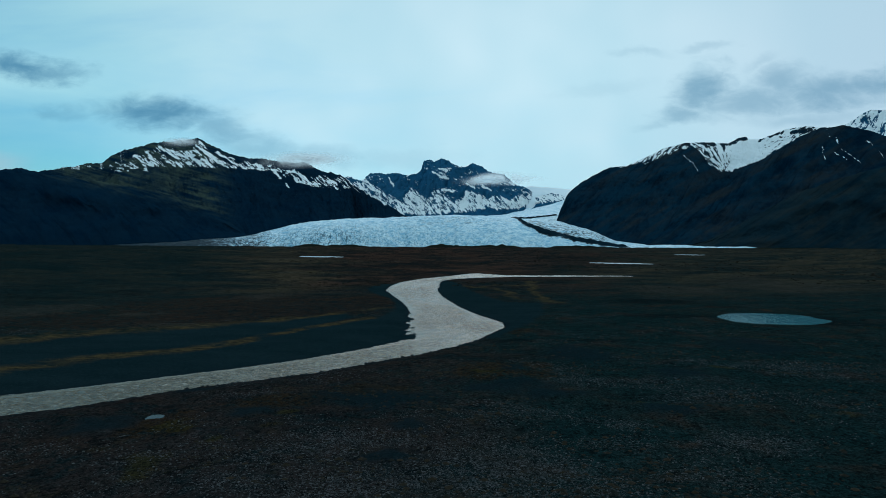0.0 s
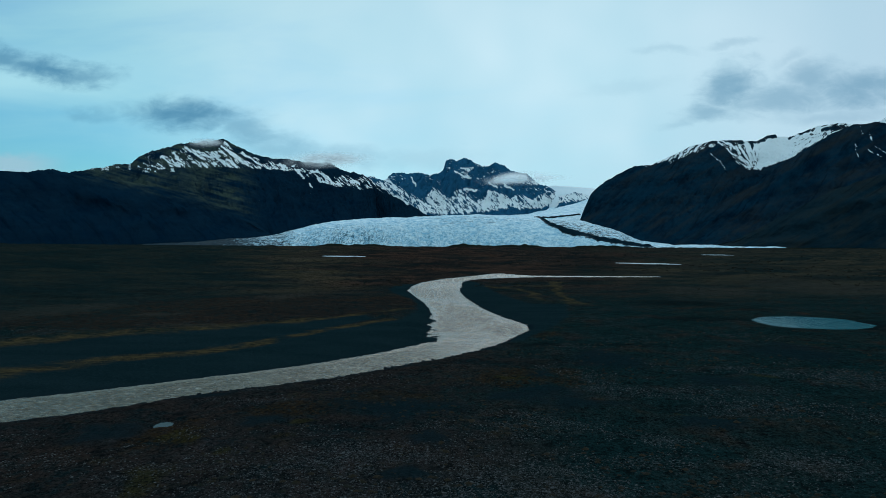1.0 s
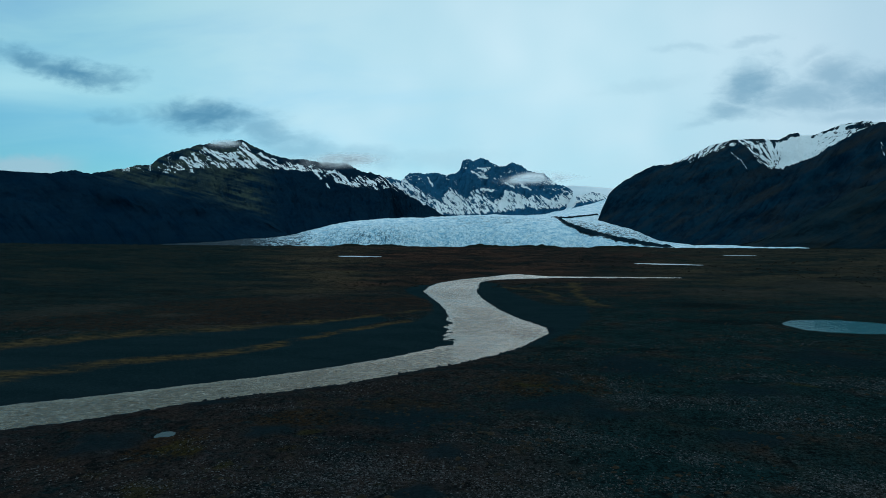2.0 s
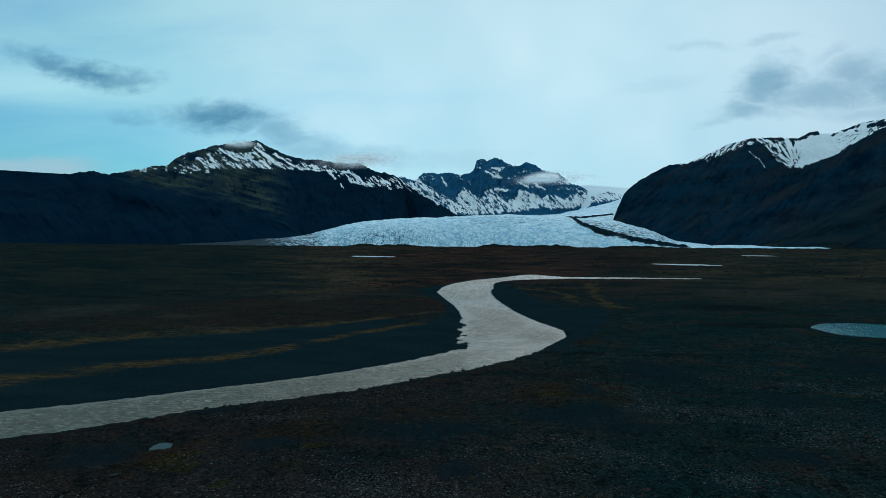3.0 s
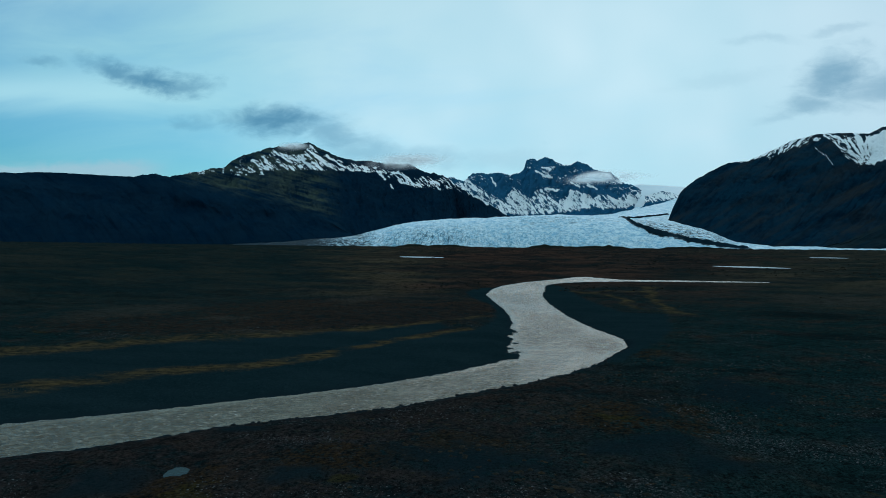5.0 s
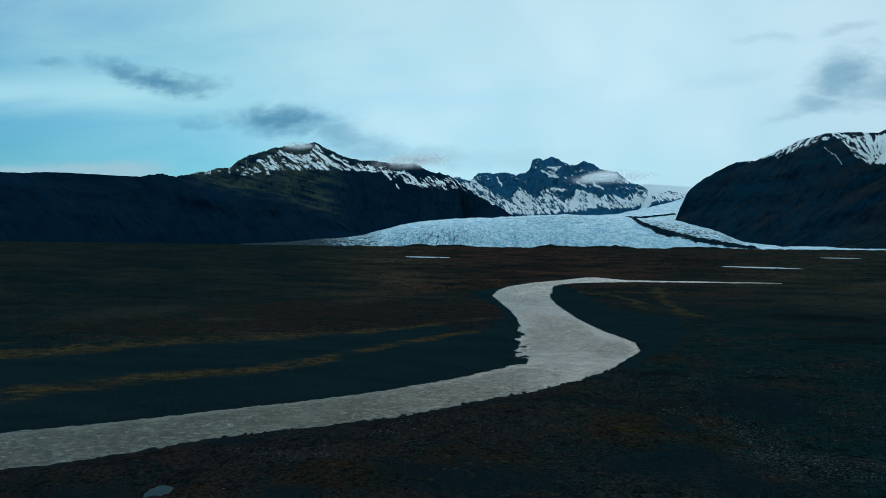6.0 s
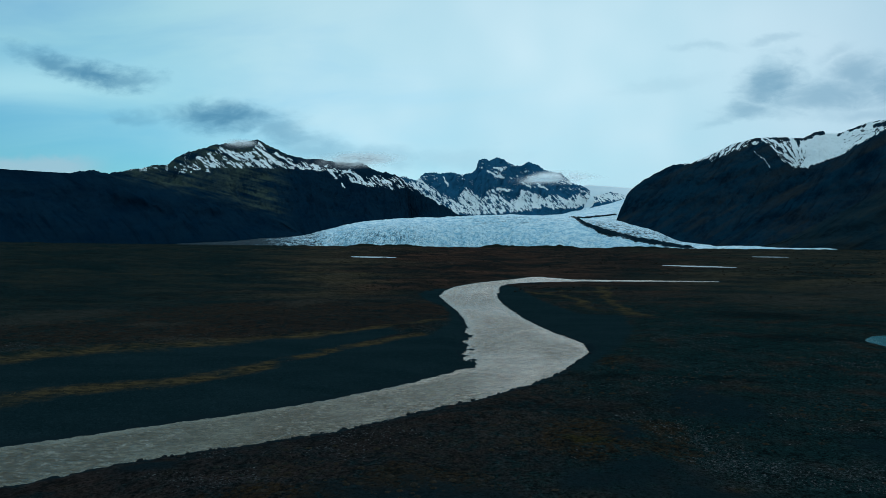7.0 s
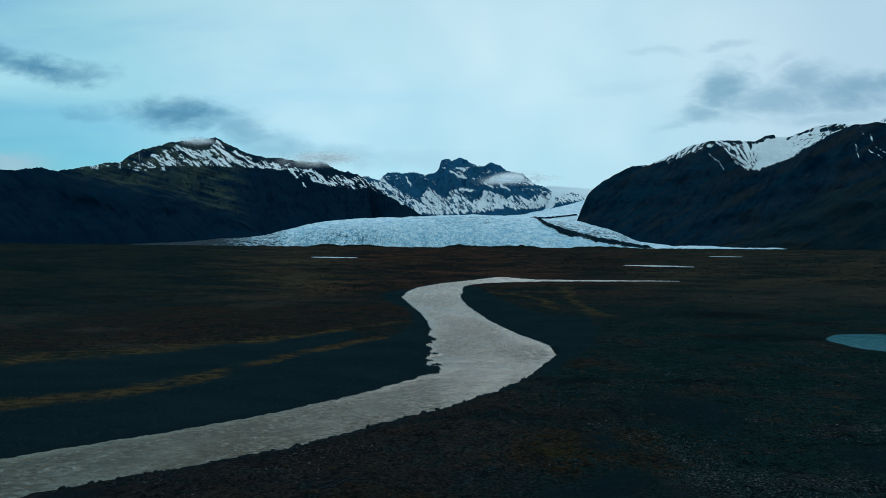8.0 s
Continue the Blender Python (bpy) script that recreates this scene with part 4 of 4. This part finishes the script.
WEST_TONGUES = [[(-270, 118), (-255, 129), (-239, 126), (-219, 109)], [(-209, 119), (-193, 104)], [(-190, 116), (-174, 98)], [(-260, 108), (-254, 102)], [(-158, 116), (-144, 111)]]
PEAK_LOW = [(-130, 96), (-116, 81), (-97, 68), (-69, 58), (-33, 56), (22, 59), (48, 62), (74, 66), (96, 64), (127, 66), (152, 74), (194, 77)]
PEAK_TOP = [(-130, 110), (-118, 105), (-104, 98), (-88, 86), (-71, 78), (-61, 88), (-53, 96), (-42, 94), (-31, 83), (-22, 83), (-15, 94), (-1, 96), (8, 82), (26, 78), (34, 80), (41, 95), (50, 93), (65, 86), (74, 81), (87, 88), (109, 81), (135, 85), (152, 86), (194, 88)]
PEAK_FIELDS = [[(-16, 127), (-1, 118), (8, 117)], [(-133, 115), (-123, 111), (-114, 99)], [(65, 104), (79, 95)], [(-88, 116), (-80, 104)], [(-5, 132), (8, 130)], [(-1, 98), (17, 95)], [(40, 107), (53, 100)]]
BOWL_LOW = [(297, 133), (325, 139), (344, 143), (367, 151), (391, 161), (410, 165), (424, 161), (438, 141), (456, 129), (473, 125), (494, 131), (527, 144), (560, 161), (578, 173), (597, 180), (616, 184), (639, 191), (672, 197)]
BOWL_LIPS = [[(485, 176), (504, 179)], [(399, 172), (428, 171), (461, 169), (485, 172)], [(527, 176), (560, 187)], [(580, 186), (597, 190), (616, 191)]]
RUNNELS = [[(637, 197), (642, 180)], [(630, 162), (635, 140)], [(653, 182), (655, 168)], [(659, 163), (664, 156)], [(651, 154), (672, 141)], [(668, 156), (694, 135)], [(700, 174), (715, 165)], [(723, 155), (736, 142)]]
CAP = [(483, 4826, 496), (604, 4812, 511), (706, 4798, 518), (837, 4777, 506), (983, 4749, 489), (1218, 4695, 468)]
massif("ice_cap", "smooth white ice cap on the far skyline", CAP, [(5, 4450, 250), (15, 4350, 290)], snow_mat, bare, rows=30, jag=1.0, gully=4, seed=11, depth=90)
OUTCROP = [(700, 4546, 409), (735, 4541, 421), (777, 4534, 431), (818, 4527, 438), (875, 4516, 429), (926, 4506, 406)]
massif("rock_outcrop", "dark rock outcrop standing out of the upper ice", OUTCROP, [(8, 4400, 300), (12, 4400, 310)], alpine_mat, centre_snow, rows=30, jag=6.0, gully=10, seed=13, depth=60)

LEFT = [(-3004, 3549, 478), (-2840, 3682, 513), (-2751, 3749, 539), (-2669, 3808, 560), (-2581, 3868, 542), (-2483, 3931, 579), (-2287, 4048, 623), (-2205, 4094, 698),
        (-2139, 4129, 726), (-2039, 4179, 765), (-1933, 4229, 789), (-1816, 4281, 805), (-1747, 4309, 826), (-1635, 4353, 772), (-1515, 4396, 716), (-1434, 4424, 707),
        (-1258, 4446, 689), (-1129, 4480, 676), (-997, 4491, 672), (-899, 4460, 609), (-761, 4435, 579), (-630, 4254, 492), (-451, 3874, 356), (-281, 3589, 260), (-170, 3396, 200)]
massif("mountain", "dark basalt mountain with streaks of snow under cloud", LEFT, [(-45, 3300, 60), (-20, 3250, 70), (-12, 3150, 130), (-3, 3250, 170)], mossy_mat, left_snow, slant=1.2, shear=420, rows=190, power=0.85, jag=9, gully=46, spread=150, seed=21, moss=west_moss)
CENTRE = [(-982, 4698, 565), (-812, 4731, 603), (-742, 4742, 595), (-638, 4757, 564), (-589, 4764, 618), (-519, 4772, 641), (-439, 4780, 624), (-341, 4788, 624), (-287, 4791, 601),
          (-198, 4796, 633), (-166, 4797, 655), (-148, 4798, 718), (-120, 4798, 736), (-67, 4800, 718), (-12, 4800, 744), (68, 4800, 708), (140, 4798, 671), (230, 4794, 697),
          (315, 4790, 677), (359, 4787, 636), (492, 4775, 616), (510, 4773, 589), (595, 4743, 509), (679, 4711, 492), (723, 4684, 445), (780, 4655, 407)]
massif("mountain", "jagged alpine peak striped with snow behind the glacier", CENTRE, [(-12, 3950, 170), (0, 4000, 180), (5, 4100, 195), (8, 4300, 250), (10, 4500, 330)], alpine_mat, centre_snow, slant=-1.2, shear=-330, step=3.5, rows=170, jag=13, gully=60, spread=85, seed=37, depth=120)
RIGHT = [(637, 3391, 177), (668, 3415, 245), (716, 3477, 330), (742, 3492, 357), (810, 3498, 407), (876, 3502, 446), (974, 3507, 492), (1073, 3510, 501), (1187, 3505, 552), (1291, 3521, 603),
         (1425, 3523, 636), (1540, 3529, 639), (1670, 3524, 631), (1732, 3517, 662), (1773, 3519, 665), (1783, 3513, 651), (1864, 3517, 654), (2009, 3516, 709), (2120, 3509, 723), (2288, 3402, 675), (2494, 3254, 605)]
east_mountain = massif("mountain", "dark steep mountain with a snow bowl beside the glacier", RIGHT, [(10.6, 3390, 150), (11.6, 3300, 130), (13, 3150, 108), (14.5, 3060, 90), (16, 3020, 60), (19, 3010, 36), (27, 3000, 20), (38, 2900, 5)],
       basalt_mat, right_snow, shear=-520, slant=-2.2, rows=190, power=0.9, jag=4, gully=48, spread=170, seed=43)
SHOULDER = [(941, 2901, 60), (1150, 2932, 190), (1290, 2940, 265), (1395, 2936, 327), (1491, 2944, 407), (1563, 2940, 453), (1632, 2925, 499), (1718, 2911, 551), (1774, 2900, 579), (1817, 2874, 592), (1879, 2833, 594), (1928, 2800, 576),
            (1977, 2766, 554), (2016, 2738, 522), (2082, 2561, 441), (2208, 2316, 317)]
massif("shoulder", "dark mountain shoulder with thin snow runnels", SHOULDER, [(17, 2880, 30), (24, 2880, 24), (27.5, 2860, 15), (45, 2700, 5)], basalt_mat, thin_streaks, slant=-1.5, shear=-420, rows=120, jag=4, gully=40, spread=140, seed=51, depth=420, whole=east_mountain)
FOOTHILL = [(1010, 2660, 15), (1141, 2612, 52), (1313, 2563, 152), (1416, 2531, 216), (1498, 2483, 260), (1618, 2407, 306), (1719, 2336, 336), (1867, 2219, 365), (1932, 2026, 319)]
massif("spur", "brown heath-covered spur below the mountain", FOOTHILL, [(22, 2820, 20), (27, 2760, 15), (45, 2550, 5)], heath_mat, bare, slant=-1.2, shear=-500, rows=110, jag=3, gully=26, spread=120, seed=57, depth=300, whole=east_mountain)
PEAK = [(2257, 3777, 685), (2351, 3719, 729), (2449, 3656, 761), (2496, 3624, 795), (2525, 3603, 820), (2552, 3584, 833), (2583, 3562, 821), (2609, 3543, 826), (2718, 3460, 836), (2905, 3305, 689)]
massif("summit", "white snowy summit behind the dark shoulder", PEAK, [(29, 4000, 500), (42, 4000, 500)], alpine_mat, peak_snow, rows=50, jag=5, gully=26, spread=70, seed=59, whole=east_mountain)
HILL = [(-3036, 1667, 361), (-2829, 2001, 370), (-2640, 2256, 380), (-2441, 2474, 392), (-2348, 2563, 404), (-2229, 2669, 405), (-2087, 2783, 401),
        (-1915, 2869, 398), (-1801, 2943, 392), (-1643, 3007, 366), (-1400, 3090, 315), (-1205, 3110, 248), (-1058, 3103, 147), (-961, 3073, 75)]
massif("dark_hill", "long dark flat-topped hill above the plain", HILL, [(-62, 3000, 40), (-30, 3010, 44), (-22, 3010, 70), (-16, 3020, 110)], mossy_mat, bare, slant=0.8, shear=350, rows=130, power=0.75, jag=2.0, gully=30, spread=160, seed=67, depth=330, moss=west_moss)


# ---------------------------------------------------------------- clouds caught on the peaks
def cloud(label, bearing, r, z, half_wide, half_high, density, sheets=7, seed=1):
    """A bank of drifting cloud in soft layers, one behind the other."""
    b = math.radians(bearing)
    mx, my = r * math.sin(b), r * math.cos(b)
    rr, aa = np.meshgrid(np.linspace(0, 1, 14), np.linspace(0, 2 * math.pi, 48, endpoint=False), indexing="ij")
    verts, faces, thick = [], [], []
    for k in range(sheets):
        rng = np.random.default_rng(seed * 50 + k)
        wide, high = half_wide * rng.uniform(0.6, 1.0), half_high * rng.uniform(0.6, 1.0)
        ou, ov, od = rng.uniform(-0.4, 0.4) * half_wide, rng.uniform(-0.35, 0.35) * half_high, (k - sheets / 2) * 9
        u, v = ou + rr * np.cos(aa) * wide, ov + rr * np.sin(aa) * high
        d = od - 25 * (1 - rr**2) - 0.8 * v
        faces.append(grid_faces(14, 48, True) + sum(len(w) for w in verts))
        verts.append(np.stack([mx + u * math.cos(b) + d * math.sin(b), my - u * math.sin(b) + d * math.cos(b), z + v], -1).reshape(-1, 3))
        thick.append((np.clip(1 - rr, 0, 1) ** 1.5 * density).ravel())
    ob = new("cloud", mesh_of("cloud", np.concatenate(verts), np.concatenate(faces), cloud_mat, {"thick": np.concatenate(thick)}))
    return tagged(ob, label, "cloud", group="clouds on the peaks")


cloud("white cloud bank lying against the jagged peak", 5.3, 4200, 502, 290, 42, 1.15, 7, 1)
cloud("thin grey cloud spilling over the mountain crest", -13.4, 4080, 628, 340, 60, 1.1, 3, 2)
cloud("small grey cloud wisp on the summit", -23.3, 4080, 702, 110, 34, 0.8, 3, 4)


# ---------------------------------------------------------------- stones, turf and shrubs of the plain
def scatter(count, r0, r1, b0, b1, seed, power=0.5):
    rng = np.random.default_rng(seed)
    r = r0 * (r1 / r0) ** rng.random(count)
    b = np.radians(rng.uniform(b0, b1, count))
    return r * np.sin(b), r * np.cos(b), rng


OCTA = np.array([(1, 0, 0), (0.3, 0.95, 0), (-0.8, 0.55, 0), (-0.75, -0.6, 0), (0.35, -0.9, 0), (0.1, 0.05, 0.75), (0, 0, -0.5)])
OCTA_F = np.array([(0, 1, 5), (1, 2, 5), (2, 3, 5), (3, 4, 5), (4, 0, 5), (1, 0, 6), (2, 1, 6), (3, 2, 6), (4, 3, 6), (0, 4, 6)])


def lumps(name, x, y, size, flat, mat, rng, sink=0.15):
    """Many small angular lumps on the ground in one mesh."""
    z, _, _ = ground_height(x, y)
    k = len(x)
    turn = rng.uniform(0, 2 * math.pi, k)[:, None]
    jitter = rng.uniform(0.7, 1.3, (k, len(OCTA), 3))
    v = OCTA[None] * jitter * size[:, None, None]
    lx, ly = v[..., 0] * np.cos(turn) - v[..., 1] * np.sin(turn), v[..., 0] * np.sin(turn) + v[..., 1] * np.cos(turn)
    verts = np.stack([x[:, None] + lx, y[:, None] + ly * rng.uniform(0.6, 1.0, (k, 1)), z[:, None] + v[..., 2] * flat + size[:, None] * sink], -1)
    faces = (OCTA_F[None] + (np.arange(k) * len(OCTA))[:, None, None]).reshape(-1, 3)
    return new(name, mesh_of(name, verts.reshape(-1, 3), faces, mat, shade=False))


def free_ground(x, y, margin=1.0):
    d = river_edge(x, y)
    ok = d > margin
    for pond in PONDS:
        ok &= pond_edge(x, y, pond) > 1.15
    bars = np.minimum(np.minimum(signed(x, y, BAR_NEAR), signed(x, y, BAR_BACK)), signed(x, y, BAR_EAST))
    return ok, bars


x, y, rng = scatter(300000, 48, 280, -52, 42, 301)
ok, bars = free_ground(x, y)
patch = 1.75 * fbm(x / 30, y / 17, 81, 5, 0.65) + 0.5 * fbm(x / 5, y / 3.5, 83, 3)
field = 0.50 * patch - 0.08 + 0.85 * patches(x, y, STONY_FIELDS) - 1.1 * patches(x, y, SAND_MOUNDS)
ok &= (bars > 1) & (field > rng.uniform(0.0, 1.25, len(x)))
x, y = x[ok], y[ok]
size = 0.038 + 0.14 * rng.random(len(x)) ** 4 + 0.00026 * np.hypot(x, y)
tagged(lumps("gravel_stones", x, y, size, 0.7, stone_mat, rng), "pale grey stones strewn over the dark heath", "stones", kind="stuff")

x, y, rng = scatter(26000, 48, 420, -52, 42, 302)
ok, bars = free_ground(x, y, 2.0)
patch = fbm(x / 30, y / 18, 91, 4, 0.6)
ok &= (bars > 2) & (patch > rng.uniform(-0.3, 0.7, len(x)))
x, y = x[ok], y[ok]
size = 0.18 + 0.5 * rng.random(len(x)) ** 3
tagged(lumps("heath_turf", x, y, size, 0.55, turf_mat, rng, 0.05), "low dark heather tufts between the stones", "heath", kind="stuff")

x, y, rng = scatter(150000, 95, 420, -52, 5, 303)
ok, _ = free_ground(x, y, 2.0)
ok &= (straw(x, y) > rng.uniform(0.35, 1.5, len(x))) & (fbm(x / 14, y / 8, 95, 4, 0.6) > 0.0)
x, y = x[ok], y[ok]
tagged(lumps("straw_grass", x, y, 0.05 + 0.10 * rng.random(len(x)), 1.3, straw_mat, rng, 0.1), "dry yellow grass along the old channel edges", "grass", kind="stuff")

x, y, rng = scatter(5200, 430, 1900, -13, 42, 304)
ok = fbm(x / 160, y / 60, 97, 4, 0.6) > rng.uniform(-0.2, 0.9, len(x))
ok &= free_ground(x, y, 6.0)[0]
x, y = np.repeat(x[ok], 4), np.repeat(y[ok], 4)
x, y = x + rng.normal(0, 1.0, len(x)), y + rng.normal(0, 1.0, len(x))
tagged(lumps("birch_scrub", x, y, rng.uniform(0.3, 0.85, len(x)) * (0.7 + np.hypot(x, y) / 1500), 1.0, turf_mat, rng, 0.35), "scattered dark birch scrub on the rusty plain", "shrubs", kind="stuff")


# ---------------------------------------------------------------- boulders along the cut bank
def boulder_mesh(seed):
    bm = bmesh.new()
    bmesh.ops.create_icosphere(bm, subdivisions=2, radius=1.0)
    for v in bm.verts:
        v.co *= 1 + 0.35 * noise.noise(v.co * 1.3 + Vector((seed * 7.1, 0, 0)))
        v.co.z *= 0.65
    me = bpy.data.meshes.new("boulder")
    bm.to_mesh(me)
    bm.free()
    me.materials.append(boulder_mat)
    return me


boulders = [boulder_mesh(k) for k in range(4)]
rng = np.random.default_rng(9)
edge = CUT_BANK[1:12]
for k in range(70):
    i = rng.integers(0, len(edge) - 1)
    t = rng.random()
    bx = edge[i][0] * (1 - t) + edge[i + 1][0] * t + rng.normal(0.5, 0.5)
    by = edge[i][1] * (1 - t) + edge[i + 1][1] * t + rng.normal(-0.4, 0.5)
    bz, bd, _ = ground_height(np.array([bx]), np.array([by]))
    if bd[0] < -2.5:
        continue
    size = 0.14 + 0.38 * rng.random() ** 2.5
    ob = new("boulder", boulders[k % 4])
    ob.matrix_world = pose(bx, by, max(float(bz[0]), -1.25) + 0.15 * size, 0, 0, rng.uniform(0, 360)) @ Matrix.Diagonal((size, size * 0.85, size, 1))
    tagged(ob, "dark wet basalt boulder at the river's edge", "boulder", group="boulders on the bank")
